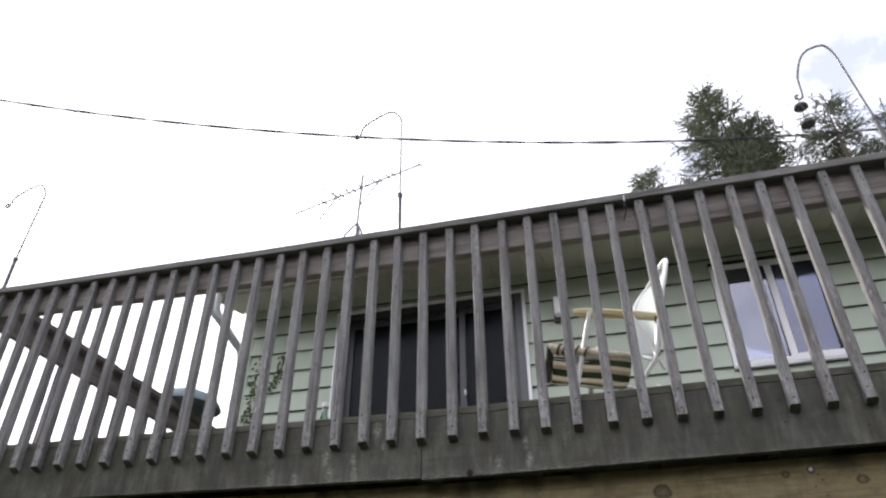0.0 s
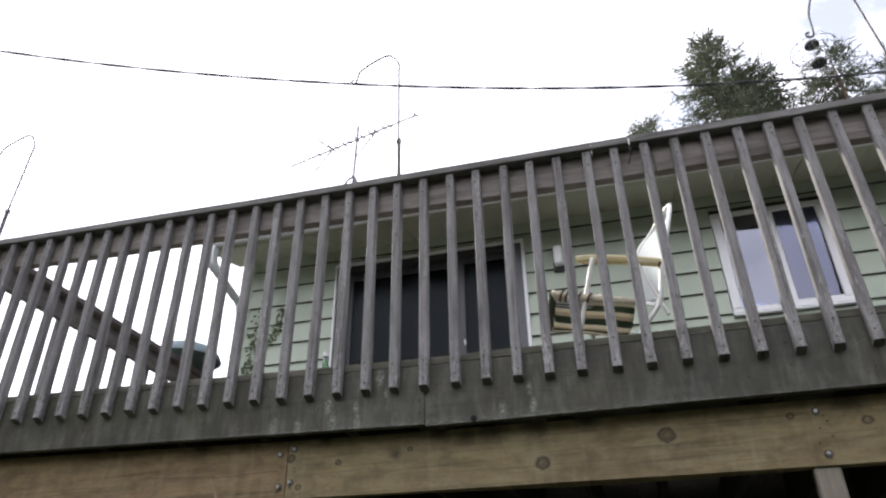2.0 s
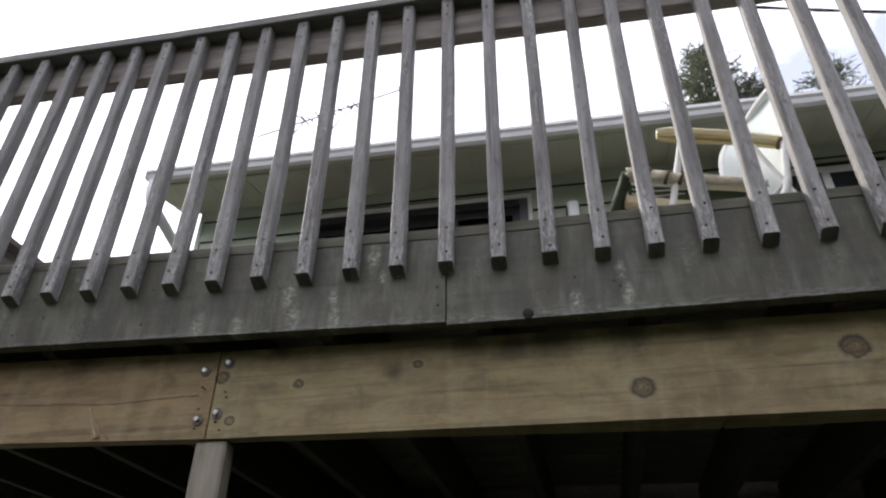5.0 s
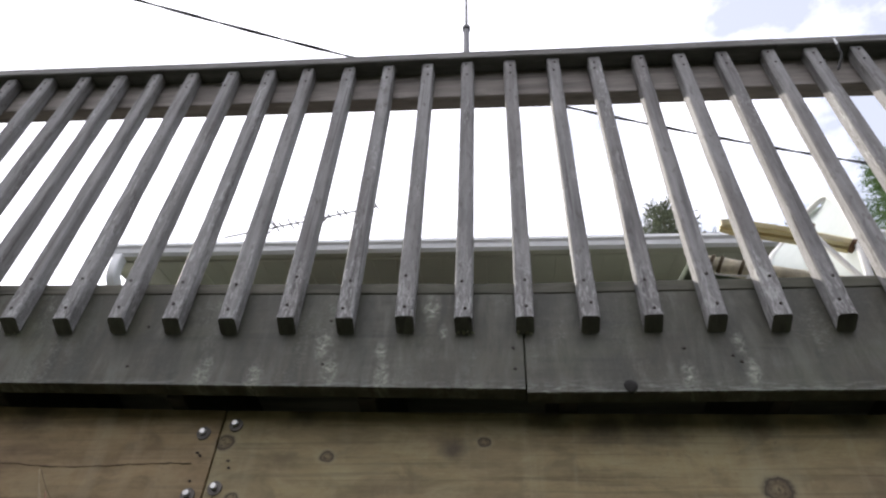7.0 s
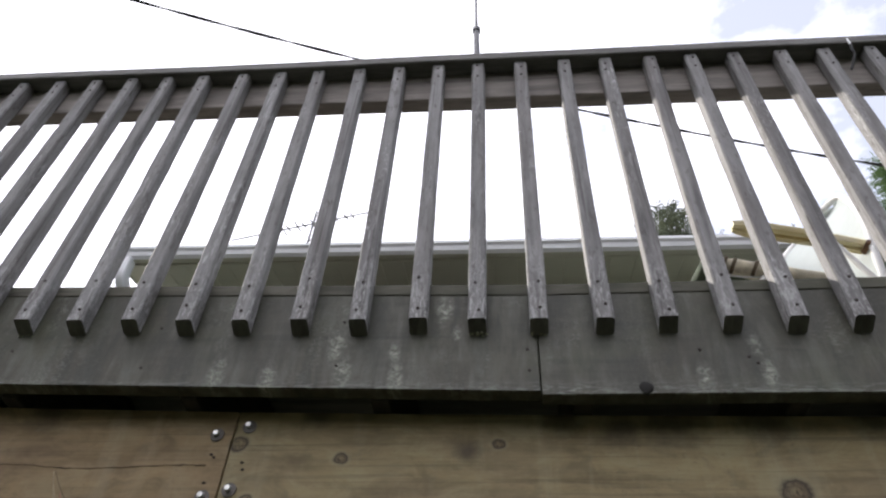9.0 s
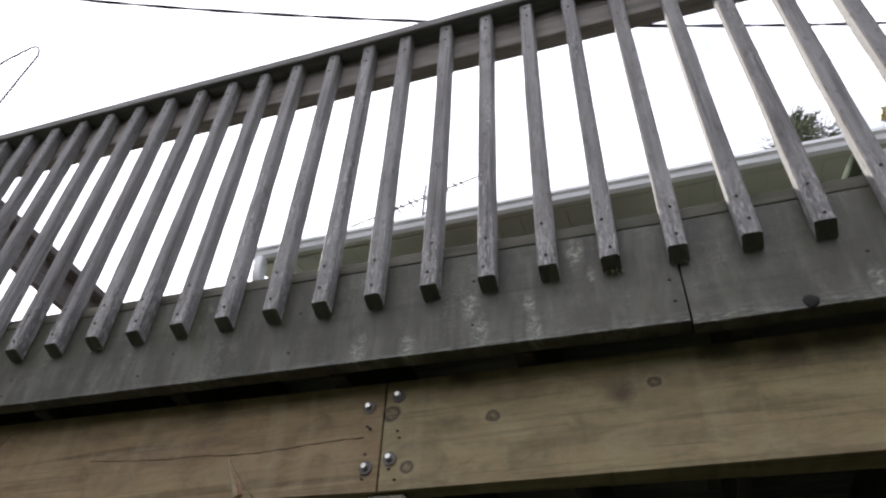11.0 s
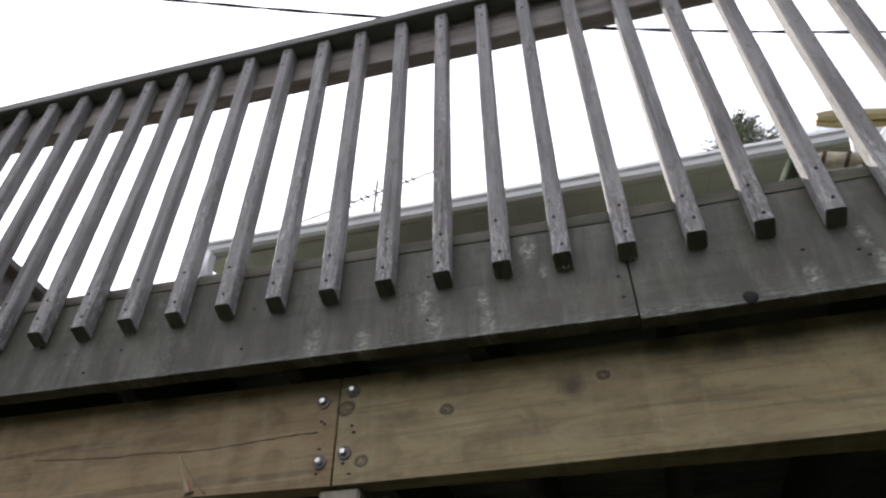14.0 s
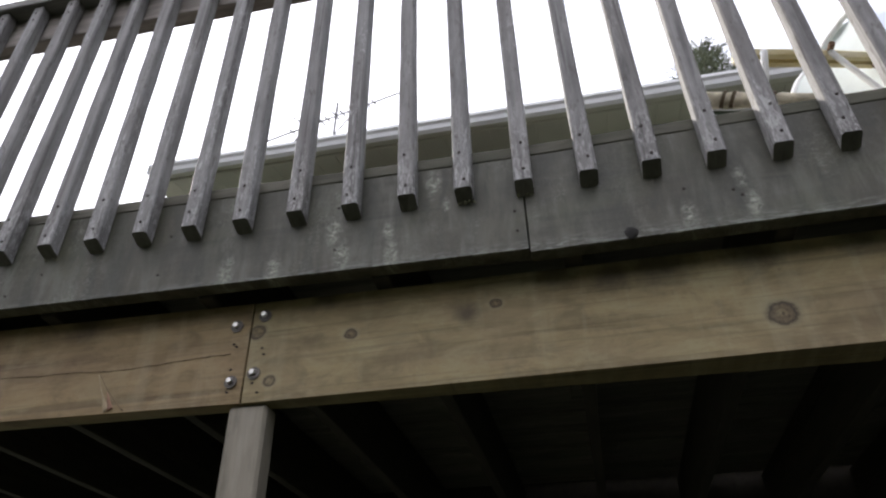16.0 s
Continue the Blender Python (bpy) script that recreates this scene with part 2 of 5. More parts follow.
def beam_wood(name, tone):
    """Treated lumber, olive brown, with knots, a long check and water stains from above; tone: how its own colour differs."""
    m = wood(name, 0, (0.17, 0.126, 0.063), (0.245, 0.187, 0.098), (0.29, 0.228, 0.125), 0.7, (0.145, 0.10, 0.05), 0.5, 0.0, 26.0)
    old = m.b.inputs["Base Color"].links[0].from_socket
    pos = m.coords((1, 1, 1), "World", False)
    tint = m.ramp(m.noise(m.coords((2.2, 1, 6.0), "World", False), 1.0, 4, 0.6), (0.48, 0.0), (0.7, 1.0))
    c = m.mix(m.math("MULTIPLY", tint, 0.5), old, (0.15, 0.105, 0.07))
    mott = m.noise(m.coords((9.0, 1, 16.0), "World", False), 1.0, 6, 0.7, 0.5)
    c = m.mix(m.math("MULTIPLY", m.ramp(mott, (0.50, 0.0), (0.64, 1.0)), 0.38), c, (0.34, 0.30, 0.19))
    c = m.mix(m.math("MULTIPLY", m.ramp(mott, (0.36, 1.0), (0.48, 0.0)), 0.55), c, (0.12, 0.09, 0.05))
    streak = m.ramp(m.noise(m.coords((14.0, 1, 1.6), "World", False), 1.0, 5, 0.65), (0.53, 0.0), (0.72, 1.0))
    c = m.mix(m.math("MULTIPLY", streak, 0.33), c, (0.36, 0.33, 0.23))
    speck = m.ramp(m.noise(m.coords((60.0, 1, 150.0), "World", False), 1.0, 4, 0.7), (0.62, 0.0), (0.70, 1.0))
    c = m.mix(m.math("MULTIPLY", speck, 0.35), c, (0.07, 0.05, 0.03))
    line = m.ramp(m.noise(m.coords((1.6, 1, 120.0), "World", False), 1.0, 3, 0.6, 0.5), (0.56, 0.0), (0.66, 1.0))
    c = m.mix(m.math("MULTIPLY", line, 0.35), c, (0.09, 0.066, 0.035))
    # A mould stain near x 0.2; blobs along the top edge paint the rim's shade.
    mould_shade, rim = knot_field(m, pos, [(0.15, 2.262, 0.04), (0.24, 2.276, 0.06), (0.42, 2.284, 0.05), (-0.15, 2.21, 0.024), (0.04, 2.284, 0.04), (0.62, 2.286, 0.045), (1.52, 2.28, 0.05), (-0.46, 2.286, 0.03), (-1.05, 2.285, 0.05)])
    c = m.mix(m.math("MULTIPLY", mould_shade, 0.7), c, (0.035, 0.029, 0.022))
    big = [(0.437, 2.138, 0.026), (0.899, 2.207, 0.030), (-0.399, 2.190, 0.013), (-0.090, 2.226, 0.0115), (-0.614, 2.218, 0.018),
           (-0.571, 2.101, 0.013), (1.325, 2.239, 0.012), (1.562, 2.206, 0.016), (2.2, 2.12, 0.02)]
    big = [(x, z, r * 0.78) for x, z, r in big]
    heart, ring = knot_field(m, pos, big)
    edge = knot_field(m, pos, [(x, z, r * 1.3) for x, z, r in big[:6]])[1]
    inner, rings = knot_field(m, pos, [(x, z, r * 0.55) for x, z, r in big[:4]])
    c = m.mix(m.math("MULTIPLY", edge, 0.5), c, (0.36, 0.31, 0.20))
    c = m.mix(m.math("MULTIPLY", m.math("MULTIPLY", heart, 1.6, True), 0.4), c, (0.13, 0.088, 0.045))
    crazed = m.ramp(m.noise(m.coords((170.0, 1, 120.0), "World", False), 1.0, 3, 0.7), (0.52, 0.0), (0.6, 1.0))
    c = m.mix(m.math("MULTIPLY", m.math("MULTIPLY", heart, 1.5, True), m.math("MULTIPLY", crazed, 0.7)), c, (0.03, 0.018, 0.01))
    c = m.mix(m.math("MULTIPLY", ring, 0.95), c, (0.028, 0.017, 0.010))
    c = m.mix(m.math("MULTIPLY", rings, 0.5), c, (0.045, 0.026, 0.014))
    c = m.mix(1.0, c, tone, "MULTIPLY")
    m.colour(c)
    return m.m


def baluster_wood():
    """Grey weathered softwood: long grain, dark blotches, pale flakes of old finish."""
    m = wood("weathered_baluster_wood", 2, (0.144, 0.141, 0.14), (0.225, 0.221, 0.221), (0.312, 0.31, 0.312), 0.7, (0.13, 0.117, 0.108), 0.45, 0.3, 95.0)
    old = m.b.inputs["Base Color"].links[0].from_socket
    tone = m.noise(m.coords((20, 20, 3.5)), 1.0, 5, 0.62)
    c = m.mix(m.math("MULTIPLY", m.ramp(tone, (0.50, 0.0), (0.66, 1.0)), 0.5), old, (0.12, 0.104, 0.098))
    c = m.mix(m.math("MULTIPLY", m.ramp(tone, (0.34, 1.0), (0.48, 0.0)), 0.3), c, (0.40, 0.385, 0.38))
    blot = m.ramp(m.noise(m.coords((70, 70, 26)), 1.0, 4, 0.6), (0.58, 0.0), (0.68, 1.0))
    c = m.mix(m.math("MULTIPLY", blot, 0.6), c, (0.08, 0.068, 0.06))
    split = m.ramp(m.noise(m.coords((48, 48, 1.1)), 1.0, 2, 0.4, 0.3), (0.645, 0.0), (0.665, 1.0))
    c = m.mix(m.math("MULTIPLY", split, 0.5), c, (0.04, 0.034, 0.03))
    patch = m.ramp(m.noise(m.coords((16, 16, 3.2)), 1.0, 3, 0.6), (0.52, 0.0), (0.68, 1.0))
    flake = m.ramp(m.noise(m.coords((150, 150, 30)), 1.0, 5, 0.7, 0.8), (0.52, 0.0), (0.62, 1.0))
    c = m.mix(m.math("MULTIPLY", m.math("MULTIPLY", patch, flake), 0.65), c, (0.56, 0.56, 0.555))
    up = m.node("ShaderNodeSeparateXYZ", Vector=m.coords((1, 1, 1), "Object", False)).outputs["Z"]
    worn = m.ramp(m.math("ADD", up, m.math("MULTIPLY", m.noise(m.coords((9, 9, 6)), 1.0, 3), 0.25)), (0.12, 1.0), (0.34, 0.0))
    scuff = m.ramp(m.noise(m.coords((120, 120, 34)), 1.0, 5, 0.72, 1.0), (0.50, 0.0), (0.60, 1.0))
    c = m.mix(m.math("MULTIPLY", m.math("MULTIPLY", worn, scuff), 0.55), c, (0.60, 0.60, 0.59))
    pore = m.ramp(m.noise(m.coords((260, 260, 60)), 1.0, 3, 0.6), (0.62, 0.0), (0.70, 1.0))
    c = m.mix(m.math("MULTIPLY", pore, 0.5), c, (0.07, 0.06, 0.055))
    c = m.mix(1.0, c, (0.99, 0.985, 0.98), "MULTIPLY")
    m.colour(c)
    return m.m


def rim_wood():
    """Grey-green stained rim board with pale mineral bloom, algae and drip streaks."""
    m = wood("stained_rim_wood", 0, (0.046, 0.044, 0.034), (0.062, 0.059, 0.046), (0.080, 0.077, 0.061), 0.6, (0.042, 0.041, 0.031), 0.6, 0.0, 16.0)
    old = m.b.inputs["Base Color"].links[0].from_socket
    pos = m.coords((1, 1, 1), "World", False)
    axes = m.node("ShaderNodeSeparateXYZ", Vector=pos)
    z = m.math("SUBTRACT", axes.outputs["Z"], m.math("MULTIPLY", axes.outputs["X"], DECK_LIE[1]))
    drip = m.ramp(m.noise(m.coords((8.0, 14, 0.9), "World", False), 1.0, 5, 0.62), (0.50, 0.0), (0.68, 1.0))
    c = m.mix(m.math("MULTIPLY", drip, 0.75), old, (0.125, 0.122, 0.096))
    tone = m.noise(m.coords((2.6, 14, 1.3), "World", False), 1.0, 3, 0.5)
    c = m.mix(m.math("MULTIPLY", m.ramp(tone, (0.42, 1.0), (0.56, 0.0)), 0.55), c, (0.058, 0.050, 0.033))
    wet = m.ramp(m.noise(m.coords((13.0, 14, 1.6), "World", False), 1.0, 4, 0.6), (0.55, 0.0), (0.72, 1.0))
    c = m.mix(m.math("MULTIPLY", wet, 0.75), c, (0.040, 0.044, 0.036))
    mott = m.noise(m.coords((19.0, 14, 4.5), "World", False), 1.0, 6, 0.68, 0.3)
    c = m.mix(m.math("MULTIPLY", m.ramp(mott, (0.50, 0.0), (0.66, 1.0)), 0.6), c, (0.135, 0.135, 0.115))
    c = m.mix(m.math("MULTIPLY", m.ramp(mott, (0.37, 1.0), (0.48, 0.0)), 0.75), c, (0.03, 0.03, 0.022))
    algae = m.ramp(m.noise(m.coords((3.0, 14, 7.0), "World", False), 1.0, 3, 0.6), (0.5, 0.0), (0.75, 1.0))
    c = m.mix(m.math("MULTIPLY", algae, 0.45), c, (0.075, 0.085, 0.045))
    patch = m.ramp(m.noise(m.coords((7.5, 14, 5.0), "World", False), 1.0, 3, 0.6), (0.47, 0.0), (0.60, 1.0))
    stroke = m.ramp(m.noise(m.coords((70.0, 14, 95.0), "World", False), 1.0, 6, 0.72, 1.6), (0.50, 0.0), (0.60, 1.0))
    c = m.mix(m.math("MULTIPLY", m.math("MULTIPLY", m.math("MULTIPLY", patch, drip), stroke), 0.45), c, (0.36, 0.365, 0.33))
    c = m.mix(m.math("MULTIPLY", m.math("MULTIPLY", patch, stroke), 0.10), c, (0.30, 0.305, 0.28))
    tall = m.coords((1.9, 1, 0.7), "World", False)
    cols, _ = knot_field(m, tall, [(x * 1.9, zz * 0.7 + 0.7 * lie(x, DECK_LIE) - lie(x * 1.9, DECK_LIE), r) for x, zz, r in ((-0.425, 2.405, 0.032), (-0.405, 2.34, 0.03), (-0.30, 2.385, 0.022), (-0.293, 2.325, 0.026), (-0.56, 2.32, 0.03),
                                              (-0.67, 2.34, 0.03), (-0.20, 2.505, 0.03), (-0.172, 2.44, 0.014), (0.42, 2.41, 0.022), (0.43, 2.34, 0.024), (0.31, 2.33, 0.026))])
    crust = m.ramp(m.noise(m.coords((60.0, 14, 75.0), "World", False), 1.0, 8, 0.8, 0.6), (0.46, 0.0), (0.64, 1.0))
    c = m.mix(m.math("MULTIPLY", cols, 0.40), c, (0.14, 0.14, 0.118))
    c = m.mix(m.math("MULTIPLY", cols, m.math("MULTIPLY", crust, 1.0)), c, (0.42, 0.42, 0.37))
    yy = axes.outputs["Y"]
    front = m.math("MULTIPLY", m.math("SUBTRACT", 0.006, yy, True), 400.0, True)
    low = m.math("MULTIPLY", m.math("MULTIPLY", m.math("SUBTRACT", 2.325, z, True), 26.0, True), front)
    graze = m.ramp(m.noise(m.coords((26.0, 14, 160.0), "World", False), 1.0, 5, 0.7, 0.8), (0.47, 0.0), (0.6, 1.0))
    c = m.mix(m.math("MULTIPLY", m.math("MULTIPLY", low, graze), 0.6), c, (0.36, 0.37, 0.35))
    blotch = m.noise(m.coords((4.5, 14, 3.4), "World", False), 1.0, 5, 0.6, 0.4)
    c = m.mix(m.math("MULTIPLY", m.ramp(blotch, (0.50, 0.0), (0.64, 1.0)), 0.55), c, (0.030, 0.030, 0.022))
    c = m.mix(1.0, c, (1.02, 1.05, 0.99), "MULTIPLY")
    heart, ring = knot_field(m, pos, [(0.196, 2.307, 0.013), (-1.31, 2.40, 0.006), (1.36, 2.485, 0.008)])
    c = m.mix(m.math("MULTIPLY", heart, 0.95), c, (0.016, 0.015, 0.012))
    m.colour(c)
    m.bump(m.math("ADD", m.math("MULTIPLY", stroke, 0.4), m.noise(m.coords((5, 5, 60), "World", False), 1.0, 5)), 0.25, 0.0015)
    return m.m


MAT_BALUSTER = baluster_wood()
MAT_RAIL = wood("weathered_rail_wood", 0, (0.15, 0.132, 0.118), (0.235, 0.21, 0.19), (0.31, 0.28, 0.255), 0.75, (0.11, 0.09, 0.075), 0.6, 0.2, 30.0).m
MAT_CAP = wood("grey_cap_wood", 0, (0.10, 0.095, 0.09), (0.17, 0.165, 0.155), (0.25, 0.24, 0.23), 0.75, (0.07, 0.065, 0.055), 0.6, 0.1, 34.0).m
MAT_SIDE_RAIL = wood("side_rail_wood", 1, (0.10, 0.085, 0.08), (0.15, 0.13, 0.12), (0.21, 0.185, 0.17), 0.75, (0.07, 0.06, 0.055), 0.6, 0.2, 30.0).m
MAT_PLANK = wood("deck_plank_wood", 0, (0.11, 0.1, 0.085), (0.165, 0.15, 0.13), (0.22, 0.205, 0.18), 0.78, (0.08, 0.085, 0.06), 0.6, 0.25, 24.0).m
MAT_PLANK_EDGE = wood("mossy_edge_plank_wood", 0, (0.07, 0.067, 0.05), (0.115, 0.109, 0.085), (0.175, 0.166, 0.135), 0.78, (0.05, 0.056, 0.033), 0.7, 0.1, 18.0).m
# End grain, darkened further with the shade of the feet's undersides.
MAT_END = wood("shaded_end_grain", 1, (0.10, 0.096, 0.083), (0.145, 0.138, 0.12), (0.19, 0.182, 0.158), 0.8, (0.075, 0.08, 0.058), 0.6, 0.3, 60.0).m
# Near-black joist wood: the shade under the deck is put into its colour.
MAT_SHADED_JOIST = wood("shade_toned_joist_wood", 1, (0.026, 0.021, 0.015), (0.038, 0.031, 0.022), (0.05, 0.041, 0.029), 0.8, (0.02, 0.016, 0.011), 0.5, 0.2, 24.0).m
MAT_POST = wood("post_wood", 2, (0.16, 0.14, 0.11), (0.24, 0.215, 0.17), (0.31, 0.28, 0.23), 0.75, (0.13, 0.12, 0.09), 0.5, 0.1, 26.0).m
MAT_BEAM = beam_wood("treated_beam_wood", (1.02, 1.04, 0.95))
MAT_BEAM_RED = beam_wood("reddish_treated_beam_wood", (0.97, 0.90, 0.82))
MAT_RIM = rim_wood()
MAT_NAIL = plain("rusty_nail_steel", (0.03, 0.022, 0.018), 0.6, 0.6)
MAT_BOLT = plain("galvanised_bolt_steel", (0.62, 0.62, 0.6), 0.35, 0.85, 0.15, 60.0)
MAT_WASHER = plain("dull_washer_steel", (0.12, 0.11, 0.1), 0.55, 0.7, 0.2, 60.0)
MAT_SIDING = plain("pale_green_siding_paint", (0.43, 0.495, 0.402), 0.6, 0.0, 0.07, 3.0, 0.12)
# Dark brown standing in for the shadow line under each siding lap.
MAT_LAP_SHADE = plain("siding_lap_shade", (0.035, 0.028, 0.022), 0.9, 0.0, 0.3, 20.0)
MAT_LOWER = plain("grey_foundation_render", (0.10, 0.10, 0.09), 0.9, 0.0, 0.15, 4.0, 0.3)
MAT_SOFFIT = plain("olive_cream_soffit_aluminium", (0.43, 0.42, 0.335), 0.5, 0.0, 0.06, 3.0)
MAT_GUTTER = plain("white_gutter_enamel", (0.72, 0.73, 0.74), 0.4, 0.0, 0.06, 3.0)
MAT_WHITE = plain("white_vinyl", (0.8, 0.81, 0.82), 0.35, 0.0, 0.03, 4.0)
MAT_ROOF = plain("grey_asphalt_shingle", (0.09, 0.085, 0.08), 0.9, 0.0, 0.3, 14.0, 0.5)
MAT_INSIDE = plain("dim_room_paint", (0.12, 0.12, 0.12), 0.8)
MAT_DOOR = plain("dark_bronze_aluminium", (0.05, 0.052, 0.055), 0.4, 0.4)
MAT_DOOR_TRIM = plain("grey_door_jamb_enamel", (0.10, 0.105, 0.12), 0.45)
MAT_TUBE = plain("white_enamelled_tube", (0.78, 0.78, 0.76), 0.35, 0.0, 0.05, 20.0)
MAT_MESH = plain("white_woven_chair_back", (0.70, 0.745, 0.735), 0.7, 0.0, 0.06, 30.0, 0.3)
see_through(MAT_MESH, 0.45, (0.8, 0.83, 0.8))
MAT_POLE = plain("dark_painted_steel_rod", (0.10, 0.10, 0.105), 0.45, 0.6, 0.2, 40.0)
MAT_ANTENNA = plain("dull_antenna_aluminium", (0.20, 0.20, 0.205), 0.6, 0.5, 0.15, 30.0)
MAT_CABLE = plain("black_cable_sheath", (0.035, 0.035, 0.038), 0.5, 0.0, 0.2, 20.0)
MAT_LID = plain("faded_blue_grey_plastic", (0.19, 0.25, 0.275), 0.7, 0.0, 0.15, 8.0)
MAT_BLACK = plain("matt_black_plastic", (0.02, 0.02, 0.02), 0.6)
MAT_BARK = plain("spruce_bark", (0.10, 0.075, 0.055), 0.9, 0.0, 0.3, 6.0, 0.6)


def glass(name, tint, gloss_rough=0.02, ior=1.6, gloss=(1, 1, 1)):
    m = bpy.data.materials.new(name)
    m.use_nodes = True
    t = m.node_tree
    t.nodes.clear()
    out = t.nodes.new("ShaderNodeOutputMaterial")
    mix = t.nodes.new("ShaderNodeMixShader")
    fr = t.nodes.new("ShaderNodeFresnel")
    fr.inputs["IOR"].default_value = ior
    tr = t.nodes.new("ShaderNodeBsdfTransparent")
    tr.inputs["Color"].default_value = (*tint, 1)
    gl = t.nodes.new("ShaderNodeBsdfGlossy")
    gl.inputs["Roughness"].default_value = gloss_rough
    gl.inputs["Color"].default_value = (*gloss, 1)
    t.links.new(fr.outputs[0], mix.inputs[0])
    t.links.new(tr.outputs[0], mix.inputs[1])
    t.links.new(gl.outputs[0], mix.inputs[2])
    t.links.new(mix.outputs[0], out.inputs["Surface"])
    return m


MAT_GLASS = glass("coated_window_glass", (0.6, 0.62, 0.66), 0.02, 2.5, (0.80, 0.84, 1.0))
MAT_SCREEN_GLASS = glass("window_glass_behind_insect_screen", (0.4, 0.42, 0.46), 0.08, 2.0, (0.74, 0.77, 0.96))
MAT_DARK_GLASS = glass("door_glass_with_screen", (0.09, 0.105, 0.125), 0.22, 1.22, (0.82, 0.92, 1.0))
MAT_BOTTLE = glass("pale_green_bottle_glass", (0.55, 0.78, 0.62))


def armrest_material():
    m = Mat("yellowed_armrest_plastic", 0.5)
    n = m.noise(m.coords((3, 20, 20)), 1.0, 4)
    m.colour(m.ramp(n, (0.3, (0.58, 0.45, 0.17)), (0.5, (0.72, 0.63, 0.36)), (0.7, (0.80, 0.75, 0.58))))
    m.bump(n, 0.2, 0.001)
    return m.m


def stripe_material():
    """Woven seat cloth: dark green, cream and tan stripes along the seat's length."""
    m = Mat("striped_seat_cloth", 0.85)
    co = m.coords((1, 1, 1), "Object", False)
    y = m.node("ShaderNodeSeparateXYZ", Vector=co).outputs["Y"]
    wob = m.math("MULTIPLY", m.math("SUBTRACT", m.noise(co, 6.0, 2), 0.5), 0.02)
    u = m.math("ADD", m.math("ADD", m.math("MULTIPLY", y, 2.0), 0.5), wob)
    (g, k, c) = (0.075, 0.10, 0.07), (0.84, 0.79, 0.66), (0.58, 0.51, 0.38)
    r = m.ramp(u, (0.0, k), (0.14, g), (0.22, k), (0.28, c), (0.34, g), (0.48, k), (0.58, c), (0.63, g), (0.73, k), (0.80, c), (0.86, g), (0.93, g))
    m.t.nodes[r.node.name].color_ramp.interpolation = "CONSTANT"
    weave = m.noise(m.coords((300, 300, 300), "Object", False), 1.0, 2)
    m.colour(m.mix(0.25, r, m.ramp(weave, (0.3, 0.2), (0.7, 0.6)), "OVERLAY"))
    m.bump(weave, 0.3, 0.001)
    return see_through(m.m, 0.6, r)


def leaf_material(name, dark, light):
    m = Mat(name, 0.6)
    g = m.t.nodes.new("ShaderNodeNewGeometry")
    n = m.noise(m.coords((1, 1, 1)), 0.8, 3)
    f = m.math("ADD", m.math("MULTIPLY", g.outputs["Random Per Island"], 0.6), m.math("MULTIPLY", n, 0.4))
    c = m.ramp(f, (0.2, dark), (0.8, light))
    m.colour(c)
    return see_through(m.m, 0.35, c)


def ground_material():
    m = Mat("lawn_and_soil", 0.95)
    n = m.noise(m.coords((1, 1, 1)), 0.35, 6, 0.6)
    f = m.noise(m.coords((1, 1, 1)), 30.0, 5, 0.7)
    c = m.mix(m.ramp(n, (0.4, 0.0), (0.65, 1.0)), (0.018, 0.028, 0.011), (0.038, 0.034, 0.022))
    m.colour(m.mix(0.5, c, m.ramp(f, (0.3, 0.1), (0.7, 0.9)), "OVERLAY"))
    m.bump(f, 0.6, 0.02)
    return m.m


MAT_ARM = armrest_material()
MAT_STRIPE = stripe_material()
MAT_STRAP = plain("brown_strap_webbing", (0.10, 0.075, 0.045), 0.85)
MAT_HEM = plain("dark_green_hem_cloth", (0.075, 0.095, 0.06), 0.9, 0.0, 0.3, 40.0, 0.4)
MAT_ROLL = plain("tan_rolled_cloth", (0.62, 0.57, 0.45), 0.9, 0.0, 0.35, 26.0, 0.5)
MAT_RUST = plain("rusty_brown_rivet", (0.16, 0.09, 0.05), 0.7, 0.4, 0.3, 60.0)
MAT_NEEDLE = leaf_material("spruce_needles", (0.04, 0.052, 0.034), (0.15, 0.17, 0.105))
MAT_NEEDLE_FRESH = leaf_material("green_spruce_needles", (0.04, 0.085, 0.025), (0.11, 0.18, 0.06))
MAT_LEAF = leaf_material("broad_leaves", (0.025, 0.038, 0.016), (0.075, 0.092, 0.036))
MAT_IVY = leaf_material("ivy_leaves", (0.05, 0.075, 0.03), (0.15, 0.18, 0.08))
MAT_GROUND = ground_material()

# ---- ground ----
bm = bmesh.new()
bmesh.ops.create_grid(bm, x_segments=40, y_segments=40, size=900)
tagged(part("ground", bm, MAT_GROUND, origin=(0, 0, 0)), "mown lawn and bare soil running level to the distance", "ground", kind="structure")

# ---- deck ----
LIE = DECK_LIE
X0, X1 = -2.76, 3.55                       # ends of the deck
WALL = 2.63                                # face of the house
RIM_LO, RIM_HI, DECK = 2.297, 2.5425, 2.5735
BEAM_LO, BEAM_Y = 2.0558, 0.076
PITCH = 0.127


def rail_top(x):
    return 3.473 - 0.009 * max(0.0, x)


deck = empty("deck", (0.4, 1.2, 0.0), "raised timber deck on posts against the green house", "deck")
part("rim_board", box(X0, -0.006, 0, 0.038, RIM_LO + 0.001, RIM_HI, 0.001), MAT_RIM, deck, "grey-green stained rim board with pale bloom")
part("rim_board", box(-0.003, X1, 0, 0.038, RIM_LO - 0.007, RIM_HI, 0.001), MAT_RIM, deck, "grey-green stained rim board with a dark knot")
part("rim_board", box(X0, X0 + 0.038, 0.04, WALL - 0.03, RIM_LO, RIM_HI, 0.004), MAT_RIM, deck)
x = X0 + 0.4
